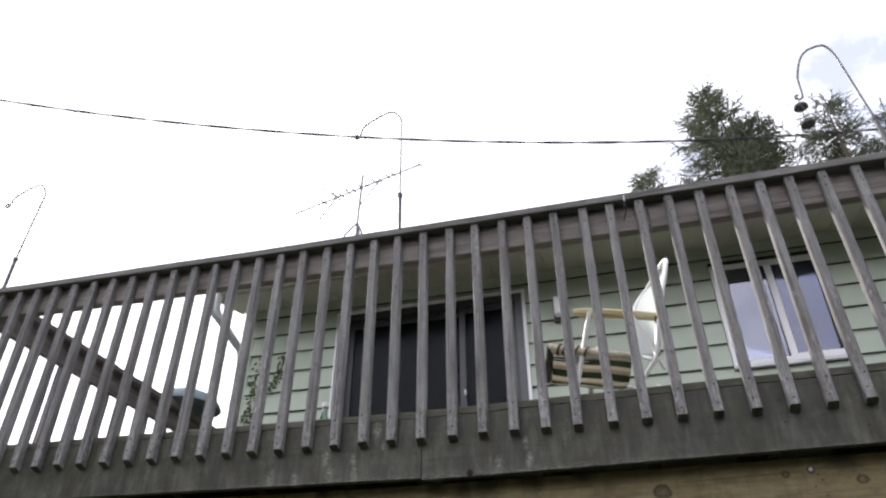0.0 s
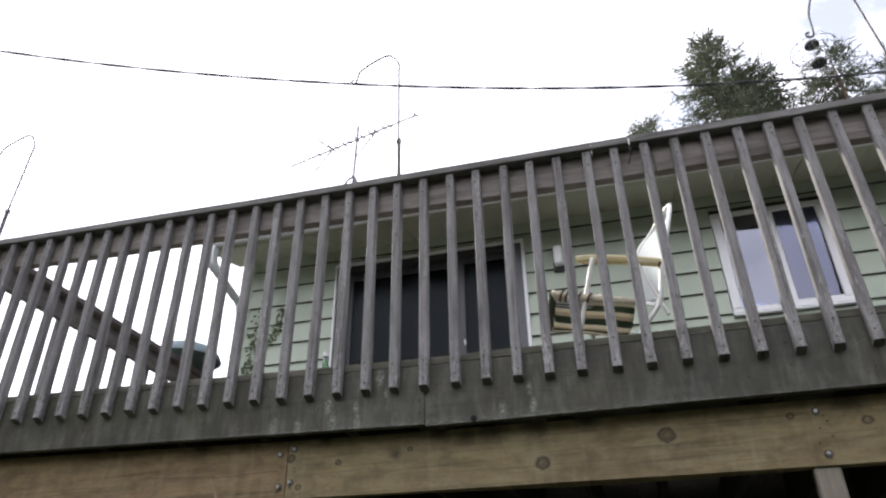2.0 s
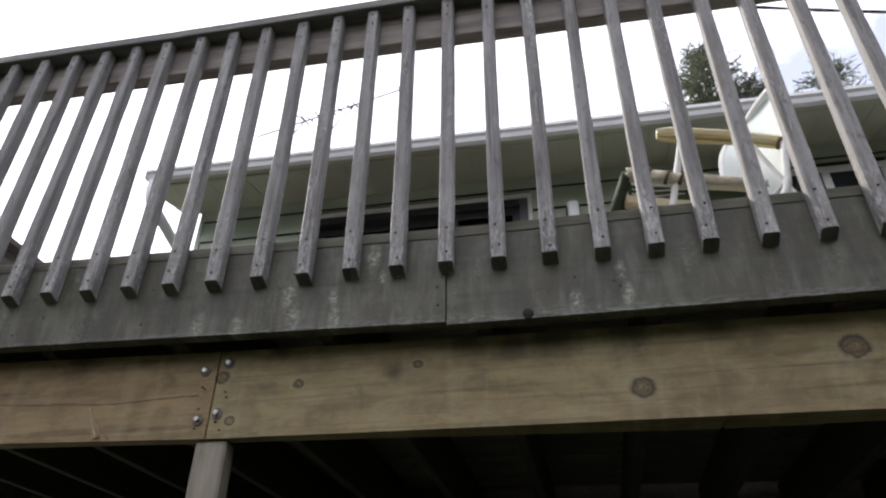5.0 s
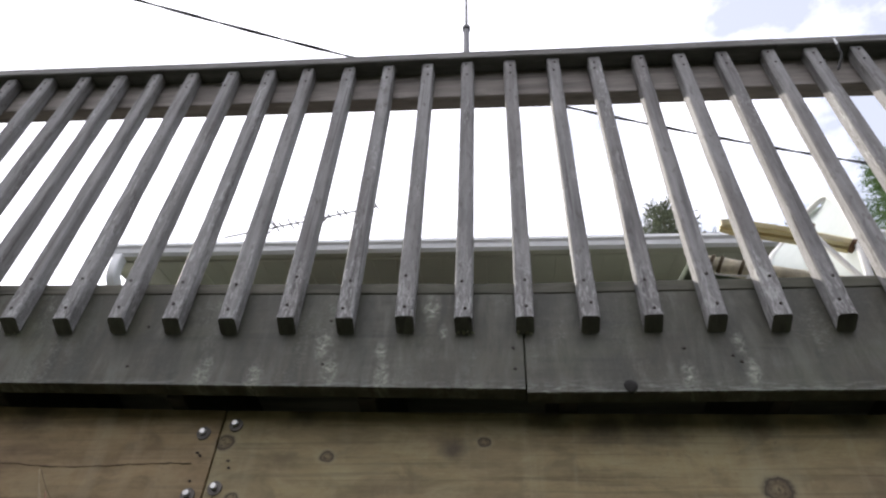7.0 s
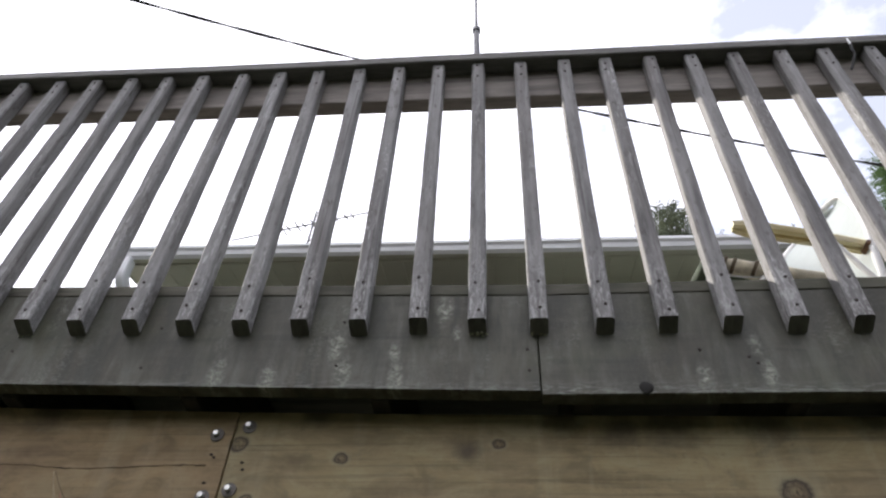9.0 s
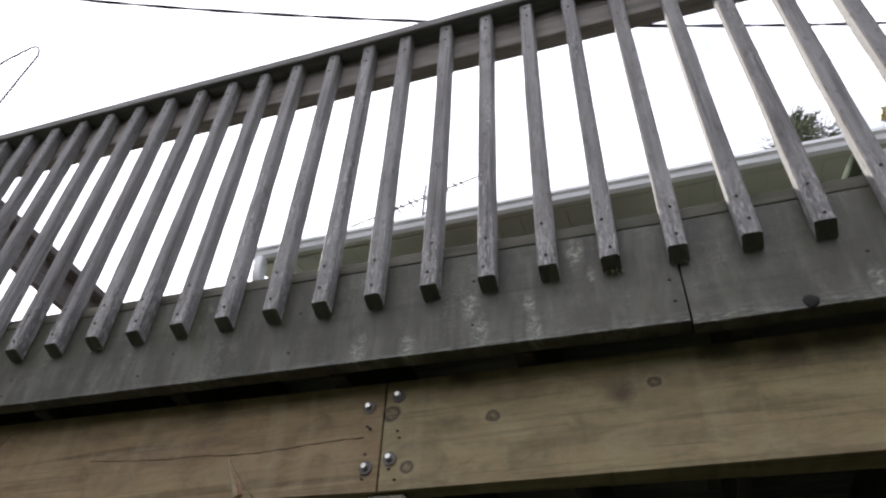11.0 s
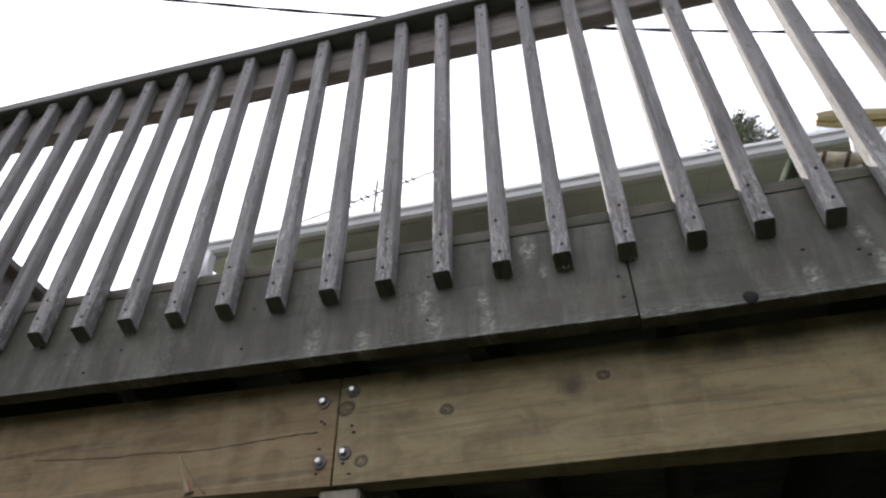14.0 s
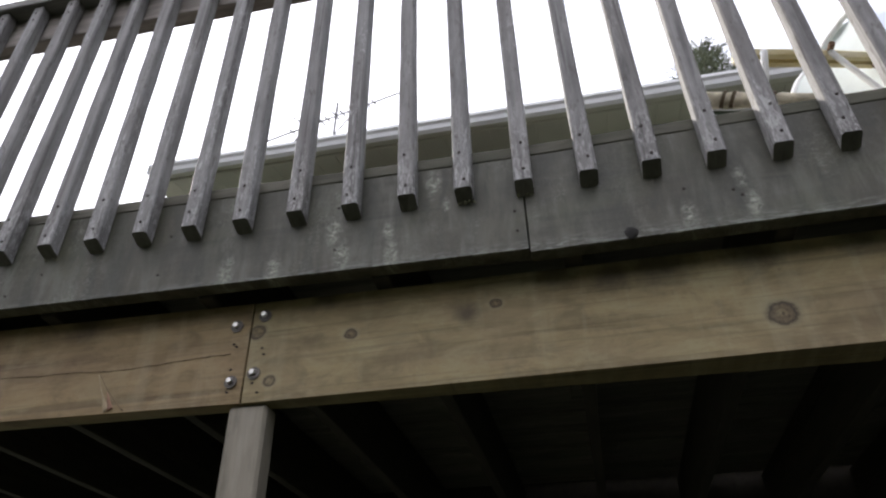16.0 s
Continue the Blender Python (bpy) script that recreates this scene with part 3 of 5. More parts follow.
while x < X1 - 0.05:
    part("joist", box(x - 0.019, x + 0.019, 0.041, WALL - 0.03, RIM_LO, RIM_HI - 0.002, 0.002), MAT_SHADED_JOIST, deck)
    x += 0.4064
part("joist", box(X1 - 0.038, X1, 0.041, WALL - 0.03, RIM_LO, RIM_HI - 0.002, 0.002), MAT_SHADED_JOIST, deck)
y, k = -0.001, 0
while y + 0.14 < WALL - 0.02:
    cut = random.uniform(-1.2, 1.6) if k else -0.0045   # the edge plank is butted over the joint of the rim
    for a, b in ((X0, cut - 0.0003), (cut + 0.0003, X1)):
        part("deck_plank", box(a, b, y, y + 0.1412, RIM_HI + 0.0018, DECK + random.uniform(-0.001, 0.001), 0.0015 if k == 0 else 0.004), MAT_PLANK_EDGE if k == 0 else MAT_PLANK, deck)
    y += 0.1415
    k += 1
part("deck_plank", box(X0, X1, y, WALL - 0.012, RIM_HI + 0.002, DECK, 0.004), MAT_PLANK, deck)
# two-ply beam under the joists, butted over the post
JOINT = -0.630


def beam_foot(x):
    """Height of the right beam's lower edge, sawn a little less deep past the joint."""
    return BEAM_LO + 0.0066 * min(1.1, max(0.0, x - JOINT))


def settled(bm):
    """Cuts a long board into lengths, so that it follows the deck's sag."""
    for i in range(1, 10):
        bmesh.ops.bisect_plane(bm, geom=list(bm.verts) + list(bm.edges) + list(bm.faces), plane_co=(JOINT + 0.4 * i, 0, 0), plane_no=(1, 0, 0))
    for v in bm.verts:
        if v.co.z < BEAM_LO + 0.01:
            v.co.z += beam_foot(v.co.x) - BEAM_LO
    return bm


for a, b in ((X0, JOINT - 0.0018), (JOINT + 0.0018, X1)):
    beam = part("beam_board", box(a, b, BEAM_Y, BEAM_Y + 0.038, BEAM_LO, RIM_LO - 0.005, 0.001) if a == X0 else settled(box(a, b, BEAM_Y, BEAM_Y + 0.038, BEAM_LO, RIM_LO - 0.005, 0.001)), MAT_BEAM_RED if a == X0 else MAT_BEAM, deck, "reddish-brown treated beam board with a long crack" if a == X0 else "olive-brown treated beam board with knots")
    if a == X0:
        beam_left = beam
    else:
        beam_right = beam
for a, b in ((X0, 0.6), (0.604, X1)):
    part("beam_board", box(a, b, BEAM_Y + 0.040, BEAM_Y + 0.078, BEAM_LO + 0.004, RIM_LO - 0.006, 0.002), MAT_BEAM, deck)
for px in (-0.616, 1.397, X0 + 0.145):
    part("deck_post", box(px - 0.042, px + 0.042, BEAM_Y + 0.008, BEAM_Y + 0.060, -lie(px), beam_foot(px - 0.05) - 0.0005, 0.006), MAT_POST, deck, "square grey timber post")
for px in (-0.616, 1.43):
    part("deck_post", box(px - 0.045, px + 0.045, WALL - 0.25, WALL - 0.16, -lie(px), RIM_LO - 0.001, 0.006), MAT_POST, deck)
part("ledger_board", box(X0 + 0.04, X1, WALL - 0.028, WALL - 0.003, RIM_LO, RIM_HI - 0.002, 0.002), MAT_SHADED_JOIST, deck)


def bolt_mesh():
    bm = bmesh.new()
    bmesh.ops.create_cone(bm, cap_ends=True, segments=6, radius1=0.0074, radius2=0.0066, depth=0.008, matrix=pose(0, -0.0075, 0, 90))
    bmesh.ops.bevel(bm, geom=bm.edges, offset=0.001, segments=1, affect="EDGES")
    return mesh_of("bolt_head", bm, MAT_BOLT)


def washer_mesh():
    bm = bmesh.new()
    bmesh.ops.create_cone(bm, cap_ends=True, segments=20, radius1=0.0145, radius2=0.014, depth=0.003, matrix=pose(0, -0.0015, 0, 90))
    return mesh_of("bolt_washer", bm, MAT_WASHER)


BOLT, WASHER = bolt_mesh(), washer_mesh()
for bx, bz, own in ((-0.665, 2.238, beam_left), (-0.601, 2.2575, beam_right), (-0.659, 2.106, beam_left), (-0.609, 2.121, beam_right),
                    (1.408, 2.250, beam_right), (1.410, 2.102, beam_right)):
    piece("washer", WASHER, (bx + 0.001, BEAM_Y, bz - 0.001), own)
    piece("bolt", BOLT, (bx, BEAM_Y, bz), own, turn=(0, random.uniform(0, 60), 0))


def nail_mesh(r, name):
    bm = bmesh.new()
    bmesh.ops.create_cone(bm, cap_ends=True, segments=8, radius1=r, radius2=r * 0.8, depth=0.0025, matrix=pose(0, 0, 0, 90))
    return mesh_of(name, bm, MAT_NAIL)


NAIL = nail_mesh(0.0032, "nail_head")
for bx, bz, own in ((-0.665, 2.194, beam_left), (-0.658, 2.188, beam_left), (-0.663, 2.134, beam_left), (-0.664, 2.083, beam_left), (-0.597, 2.178, beam_right), (-0.592, 2.163, beam_right),
                    (-0.609, 2.099, beam_right), (-0.595, 2.077, beam_right), (1.437, 2.213, beam_right), (1.439, 2.16, beam_right), (1.409, 2.19, beam_right), (1.394, 2.138, beam_right), (1.428, 2.232, beam_right)):
    piece("nail", NAIL, (bx, BEAM_Y - 0.0005, bz), own, scale=(1.4, 1, 0.8), turn=(0, random.uniform(-30, 30), 0))
for rx, rz in ((-1.643, 2.380), (-1.649, 2.333), (-1.238, 2.341), (-0.84, 2.349), (-0.83, 2.455), (-1.156, 2.391), (-0.419, 2.356), (-0.418, 2.470), (-0.027, 2.397), (-0.025, 2.346),
               (0.312, 2.395), (0.402, 2.377), (0.415, 2.362), (1.21, 2.372), (1.36, 2.402), (1.62, 2.366), (-2.03, 2.352), (-2.05, 2.408)):
    piece("nail", NAIL, (rx, -0.0005, rz), deck, scale=(1.3, 1, 0.9), turn=(0, random.uniform(-30, 30), 0))
# the long drying check in the left beam board
bm = bmesh.new()
line = smooth_line([(-1.36, BEAM_Y, 2.174), (-1.16, BEAM_Y, 2.163), (-1.057, BEAM_Y, 2.164), (-0.984, BEAM_Y, 2.159), (-0.91, BEAM_Y, 2.159), (-0.80, BEAM_Y, 2.166), (-0.734, BEAM_Y, 2.170), (-0.67, BEAM_Y, 2.171)], 7)
tube([p + Vector((0, 0, 0.0007 * math.sin(i * 1.3) + 0.0006 * math.sin(i * 2.9))) for i, p in enumerate(line)], [0.0007 + 0.0011 * abs(math.sin(i * 0.61 + 0.5)) for i in range(len(line))], 6, bm)
tube(smooth_line([(-1.735, BEAM_Y, 2.192), (-1.70, BEAM_Y, 2.212), (-1.672, BEAM_Y, 2.240), (-1.65, BEAM_Y, 2.268)], 5), [0.0006 + 0.0001 * i for i in range(16)], 6, bm)
MAT_CRACK = plain("shadowed_split_wood", (0.135, 0.094, 0.052), 0.85, 0.0, 0.4, 40.0)
part("check", bm, MAT_CRACK, beam_left, "brown drying cracks in the wood", True)
# a spike knot: pale wedge with a reddish core and a dark edge
MAT_SPIKE = plain("pale_spike_knot_wood", (0.30, 0.235, 0.14), 0.7, 0.0, 0.25, 50.0)
MAT_RED_KNOT = plain("reddish_knot_wood", (0.22, 0.115, 0.07), 0.7, 0.0, 0.3, 60.0)
for pts, radii, deep, mat, text in (([(-0.984, 2.152), (-0.970, 2.12), (-0.952, 2.085), (-0.940, 2.066)], [0.0015, 0.007, 0.011, 0.0125], 0.0085, MAT_SPIKE, "pale spike knot"),
                                    ([(-0.950, 2.108), (-0.940, 2.085), (-0.932, 2.066)], [0.001, 0.006, 0.008], 0.0025, MAT_RED_KNOT, "reddish knot core"),
                                    ([(-0.980, 2.152), (-0.955, 2.118), (-0.925, 2.085), (-0.900, 2.062)], [0.001, 0.0018, 0.0022, 0.002], 0.001, MAT_CRACK, "dark edge of the knot")):
    bm = bmesh.new()
    n = len(pts)
    tube(smooth_line([(x, BEAM_Y + deep * r / radii[-1], z) for (x, z), r in zip(pts, radii)], 5), [radii[0] + (radii[-1] - radii[0]) * i / (5 * (n - 1)) for i in range(5 * (n - 1) + 1)], 12, bm)
    part("knot", bm, mat, beam_left, text, True)
# the loose black knot at the rim's lower edge
bm = bmesh.new()
bmesh.ops.create_icosphere(bm, subdivisions=2, radius=1.0, matrix=Matrix.LocRotScale((0.195, 0.001, 2.306), Euler((0, 0, 0)), (0.0145, 0.0035, 0.015)))
for v in bm.verts:
    v.co.z += 0.002 * math.sin(v.co.x * 700)
MAT_KNOT = plain("black_rotten_knot", (0.009, 0.008, 0.006), 0.85, 0.0, 0.4, 90.0, 0.5)
part("knot", bm, MAT_KNOT, deck, "black knot in the rim board", True)

# ---- front railing ----
railing = empty("railing", (0.4, 0, DECK), "weathered grey timber railing with square balusters", "railing")


def cap_board(a, b, name, n=12, y0=-0.052, y1=0.088):
    bm = bmesh.new()
    rings = []
    for i in range(n + 1):
        x = a + (b - a) * i / n
        z = rail_top(x) + 0.0015 * math.sin(x * 3.1)
        e = 0.003
        prof = [(y0, z + e), (y0 + e, z), (y1 - e, z), (y1, z + e), (y1, z + 0.037 - e), (y1 - e, z + 0.037), (y0 + e, z + 0.037), (y0, z + 0.037 - e)]
        rings.append([bm.verts.new((x, py + 0.0012 * math.sin(x * 5), pz)) for py, pz in prof])
    for p, q in zip(rings, rings[1:]):
        for k in range(8):
            bm.faces.new((p[k], p[(k + 1) % 8], q[(k + 1) % 8], q[k]))
    bm.faces.new(list(reversed(rings[0])))
    bm.faces.new(rings[-1])
    bmesh.ops.recalc_face_normals(bm, faces=bm.faces)
    return part(name, bm, MAT_CAP, railing, "flat weathered cap board")


cap_board(X0 - 0.01, 0.792, "cap_board")
cap_board(0.7925, X1, "cap_board", y0=-0.051, y1=0.088)


def rail_board(a, b):
    bm = bmesh.new()
    rings = []
    n = 10
    for i in range(n + 1):
        x = a + (b - a) * i / n
        z1, z0 = rail_top(x) - 0.002, rail_top(x) - 0.138 + 0.006 * min(1.0, max(0.0, 0.4 - x))
        rings.append([bm.verts.new(c) for c in ((x, 0.001, z0 + 0.003), (x, 0.004, z0), (x, 0.045, z0), (x, 0.048, z0 + 0.003), (x, 0.048, z1), (x, 0.001, z1))])
    for p, q in zip(rings, rings[1:]):
        for k in range(6):
            bm.faces.new((p[k], p[(k + 1) % 6], q[(k + 1) % 6], q[k]))
    bm.faces.new(list(reversed(rings[0])))
    bm.faces.new(rings[-1])
    bmesh.ops.recalc_face_normals(bm, faces=bm.faces)
    return part("rail_board", bm, MAT_RAIL, railing, "rail board on edge behind the balusters")


rail_board(X0, 1.05)
rail_board(1.053, X1)


def baluster_mesh(seed, length=1.01, w=0.019):
    """A square baluster with worn, slightly uneven edges; its origin is the middle of its foot's rear edge."""
    rnd = random.Random(seed)
    bm = bmesh.new()
    rings = []
    bow, twist = rnd.uniform(-0.002, 0.002), rnd.uniform(-0.02, 0.02)
    n = 9
    for i in range(n + 1):
        t = i / n
        z = length * t
        c = 0.0035 + rnd.uniform(-0.001, 0.002)
        o = bow * math.sin(math.pi * t)
        prof = [(-w, -c), (-w + c, 0), (w - c, 0), (w, -c), (w, -2 * w + c), (w - c, -2 * w), (-w + c, -2 * w), (-w, -2 * w + c)]
        ring = []
        for px, py in prof:
            a = twist * (t - 0.5) * 0.4
            slope = -0.016 * (1 + py / (2 * w)) if i == 0 else 0.0
            ring.append(bm.verts.new((px + o - a * py + rnd.uniform(-0.0004, 0.0004), py + a * px - 0.0005, z + slope)))
        rings.append(ring)
    for p, q in zip(rings, rings[1:]):
        for k in range(8):
            bm.faces.new((p[k], p[(k + 1) % 8], q[(k + 1) % 8], q[k]))
    bm.faces.new(list(reversed(rings[0])))
    bm.faces.new(rings[-1])
    bmesh.ops.recalc_face_normals(bm, faces=bm.faces)
    bm.faces.ensure_lookup_table()
    for f in bm.faces:
        # Downward faces take the end grain with its painted shade.
        f.material_index = 1 if f.normal.z < -0.5 else 0
    me = mesh_of("baluster_shape", bm, MAT_BALUSTER)
    me.materials.append(MAT_END)
    return me


BALUSTER_NAIL = nail_mesh(0.0039, "baluster_nail_head")
BALUSTERS = [baluster_mesh(s) for s in range(6)]
FOOT = 2.4495
# how far single balusters stand off the even spacing
SET = {-8: -0.002, -7: -0.003, -6: -0.003, -5: -0.003, -4: 0.0, -3: 0.001, -2: 0.001, -1: -0.001, 0: -0.001, 1: 0.005, 2: 0.005, 3: 0.003, 4: 0.0, 5: -0.003, 6: 0.002, 10: 0.003, 11: 0.003}
for k in range(-21, 28):
    x = k * PITCH + SET.get(k, random.uniform(-0.002, 0.002))
    foot = FOOT + random.uniform(-0.002, 0.002)
    s = (rail_top(x) - 0.002 - foot) / 1.01
    b = piece("baluster", BALUSTERS[k % 6], (x, 0, foot), railing, (1, 1, s), (0, random.uniform(-0.25, 0.25), random.uniform(-1.5, 1.5)))
    for dz in (0.028, 0.105, 0.935, 0.985):
        piece("nail", BALUSTER_NAIL, (x + random.uniform(-0.005, 0.005), -0.0392, foot + dz + random.uniform(-0.012, 0.012)), b)

# crumbs of moss and splinters caught under some feet
MAT_MOSS = plain("pale_moss_crumbs", (0.20, 0.20, 0.13), 0.95, 0.0, 0.5, 120.0, 0.4)
for k, amount in ((-1, 14), (0, 9), (-9, 5), (-11, 4)):
    bm = bmesh.new()
    for i in range(amount):
        r = random.uniform(0.0009, 0.0022)
        join(bm, box(-r, r, -r, r, -r, r, 0.0006), Matrix.LocRotScale((k * PITCH + random.uniform(-0.019, 0.020), -random.uniform(0.001, 0.010), FOOT - 0.0165 - random.uniform(-0.002, 0.004)), Euler((random.random() * 3, random.random() * 3, 0)), (1.6, 1, 0.8)))
    part("moss", bm, MAT_MOSS, railing, "pale moss and splinters under a baluster's foot")

# ---- side railing ----
LIE = (-0.006, DECK_LIE[1], DECK_LIE[2])
side = empty("side_railing", (-2.72, 1.2, DECK), "dark weathered timber railing along the deck's end", "railing")
part("cap_board", box(-2.745, -2.605, 0.095, WALL - 0.10, 3.487, 3.524, 0.004), MAT_SIDE_RAIL, side)
part("rail_board", box(-2.70, -2.662, 0.06, WALL - 0.12, 3.345, 3.485, 0.004), MAT_SIDE_RAIL, side)
for i, y in enumerate((0.45, 0.70, 0.95, 1.148, 1.345, 1.596, 1.834, 2.08)):
    piece("baluster", BALUSTERS[i % 6], (-2.701, y, FOOT), side, (1, 1, 1.02), (0, 0, -90))
part("end_post", box(-2.735, -2.645, WALL - 0.115, WALL - 0.03, DECK + 0.001, 3.486, 0.005), MAT_SIDE_RAIL, side)

# ---- house ----
LIE = HOUSE_LIE
HX0, HX1 = -2.585, 7.2
DOOR = (-1.66, 0.062, DECK + 0.02, 4.653)
WIN = (1.668, 2.45, 3.744, 4.640)
SOFFIT_Z = 4.835                           # where the soffit meets the wall
EAVE_Y, EAVE_Z = 2.125, 4.722              # its lower front edge
wall = empty("wall_front", (2.0, WALL, DECK), "house wall of pale green lap siding", "wall", kind="structure")


def solid_wall(name, x0, x1, y0, y1, z0, z1, holes, material, parent):
    """A wall along x with rectangular openings through it."""
    bm = bmesh.new()
    xs = sorted({x0, x1, *(h[0] for h in holes), *(h[1] for h in holes)})
    zs = sorted({z0, z1, *(h[2] for h in holes), *(h[3] for h in holes)})
    for a, b in zip(xs, xs[1:]):
        for c, d in zip(zs, zs[1:]):
            if not any(h[0] <= a and b <= h[1] and h[2] <= c and d <= h[3] for h in holes):
                box(a, b, y0, y1, c, d, 0, bm)
    bmesh.ops.remove_doubles(bm, verts=bm.verts, dist=0.0005)
    return part(name, bm, material, parent)


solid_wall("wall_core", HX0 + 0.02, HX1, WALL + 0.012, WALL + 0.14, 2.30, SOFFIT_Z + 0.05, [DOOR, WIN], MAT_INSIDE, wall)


def siding_board(a, b, z, top=None):
    bm = bmesh.new()
    top = top or z + 0.201
    lo, hi = WALL - 0.017, WALL + 0.006
    ends = []
    for x in (a, b):
        ends.append([bm.verts.new(c) for c in ((x, lo, z), (x, lo - 0.0015, z + 0.004), (x, hi - 0.004, top), (x, WALL + 0.0115, top), (x, WALL + 0.0115, z))])
    p, q = ends
    for k in range(5):
        # The underside and lip carry the painted lap shadow.
        bm.faces.new((p[k], p[(k + 1) % 5], q[(k + 1) % 5], q[k])).material_index = 1 if k in (0, 4) else 0
    bm.faces.new(p)
    bm.faces.new(q)
    bmesh.ops.recalc_face_normals(bm, faces=bm.faces)
    board = part("siding_board", bm, MAT_SIDING, wall)
    board.data.materials.append(MAT_LAP_SHADE)
    return board


z = 3.748 - 0.195 * 6
while z < SOFFIT_Z:
    spans = [(HX0 + 0.03, HX1)]
    for h in (DOOR, WIN):
        if z + 0.201 > h[2] - 0.03 and z < h[3] + 0.03:
            cut = []
            for a, b in spans:
                if a < h[0] - 0.03 and b > h[1] + 0.03:
                    cut += [(a, h[0] - 0.032), (h[1] + 0.032, b)]
                else:
                    cut.append((a, b))
            spans = cut
            if z + 0.201 > h[3] + 0.04:
                siding_board(h[0] - 0.0315, h[1] + 0.0315, h[3] + 0.033, z + 0.201)
            if z < h[2] - 0.04:
                siding_board(h[0] - 0.0315, h[1] + 0.0315, z, h[2] - 0.033)
    for a, b in spans:
        siding_board(a, b, z)
    z += 0.195
part("corner_trim", box(HX0 - 0.012, HX0 + 0.028, WALL - 0.014, WALL + 0.05, 2.30, SOFFIT_Z - 0.002, 0.003), MAT_SIDING, wall, "pale corner trim")
# other walls close the house
tagged(part("wall_lower", box(HX0 + 0.03, HX1, WALL, WALL + 0.2, 0, 2.298, 0.0), MAT_LOWER), "grey rendered lower storey wall under the deck", "wall", kind="structure")
tagged(part("wall_side", box(HX0, HX0 + 0.14, WALL + 0.145, 7.18, 0, SOFFIT_Z + 0.15, 0.0), MAT_SIDING), "pale green side wall of the house", "wall", kind="structure")
tagged(part("wall_end", box(HX1 - 0.14, HX1, WALL + 0.205, 7.18, 0, SOFFIT_Z + 0.15, 0.0), MAT_SIDING), "pale green end wall of the house", "wall", kind="structure")
tagged(part("wall_back", box(HX0, HX1, 7.185, 7.33, 0, SOFFIT_Z + 0.15, 0.0), MAT_SIDING), "pale green rear wall of the house", "wall", kind="structure")
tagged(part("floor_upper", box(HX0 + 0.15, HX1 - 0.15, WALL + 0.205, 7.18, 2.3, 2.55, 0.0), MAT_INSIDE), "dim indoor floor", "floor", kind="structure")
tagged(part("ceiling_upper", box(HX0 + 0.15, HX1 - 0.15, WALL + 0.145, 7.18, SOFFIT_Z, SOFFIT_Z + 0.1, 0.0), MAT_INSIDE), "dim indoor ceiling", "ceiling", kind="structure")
# eave: soffit panels with grooves, raked up to the wall
EX0, EX1 = -2.735, 7.5
soffit = empty("soffit", (2.0, 2.3, SOFFIT_Z), "olive-cream grooved soffit under the eave", "soffit", kind="structure")


def raked(bm):
    for v in bm.verts:
        v.co.z += (SOFFIT_Z - EAVE_Z) * (v.co.y - EAVE_Y) / (WALL - EAVE_Y)
    return bm


x = EX0
while x < EX1:
    bm = box(x, x + 0.1505, EAVE_Y, WALL + 0.012, EAVE_Z, EAVE_Z + 0.012, 0.003)
    box(x + 0.1522, x + 0.3035, EAVE_Y, WALL + 0.012, EAVE_Z, EAVE_Z + 0.012, 0.003, bm)
    part("soffit_panel", raked(bm), MAT_SOFFIT, soffit)
    x += 0.305
part("soffit_backing", raked(box(EX0, EX1, EAVE_Y, WALL + 0.012, EAVE_Z + 0.0125, EAVE_Z + 0.02, 0)), MAT_SOFFIT, soffit)
tagged(part("trim", box(EX0 - 0.012, EX1, EAVE_Y - 0.015, EAVE_Y - 0.002, EAVE_Z - 0.004, 4.797, 0.002), MAT_SOFFIT), "cream fascia trim behind the gutter", "trim", kind="structure")
bm = box(EX0 - 0.012, EX0 - 0.001, EAVE_Y, WALL + 0.02, EAVE_Z - 0.008, EAVE_Z + 0.075, 0.002)
tagged(part("trim", raked(bm), MAT_SOFFIT), "cream return at the eave's end", "trim", kind="structure")
# roof
SLOPE = 0.55
bm = bmesh.new()
ridge_y, eave_y, eave_z = 4.9, 2.09, 4.800
ridge_z = eave_z + SLOPE * (ridge_y - eave_y)
prof = [(eave_y, eave_z), (ridge_y, ridge_z), (2 * ridge_y - eave_y, eave_z), (2 * ridge_y - eave_y, eave_z + 0.03), (ridge_y, ridge_z + 0.03), (eave_y, eave_z + 0.03)]
ends = [[bm.verts.new((x, y, z)) for y, z in prof] for x in (EX0 - 0.02, EX1)]
for k in range(6):
    bm.faces.new((ends[0][k], ends[0][(k + 1) % 6], ends[1][(k + 1) % 6], ends[1][k]))
bm.faces.new(ends[0])
bm.faces.new(ends[1])
bmesh.ops.recalc_face_normals(bm, faces=bm.faces)
tagged(part("roof", bm, MAT_ROOF), "grey asphalt shingle gable roof", "roof", kind="structure")
for gx in (HX0, HX1 - 0.14):
    bm = bmesh.new()
    tri = [[bm.verts.new((x, y, z)) for y, z in ((WALL + 0.25, SOFFIT_Z + 0.15), (7.0, SOFFIT_Z + 0.15), (ridge_y, ridge_z - 0.03))] for x in (gx, gx + 0.14)]
    for k in range(3):
        bm.faces.new((tri[0][k], tri[0][(k + 1) % 3], tri[1][(k + 1) % 3], tri[1][k]))
    bm.faces.new(tri[0])
    bm.faces.new(tri[1])
    bmesh.ops.recalc_face_normals(bm, faces=bm.faces)
    tagged(part("wall_gable", bm, MAT_SIDING), "pale green gable", "wall", kind="structure")

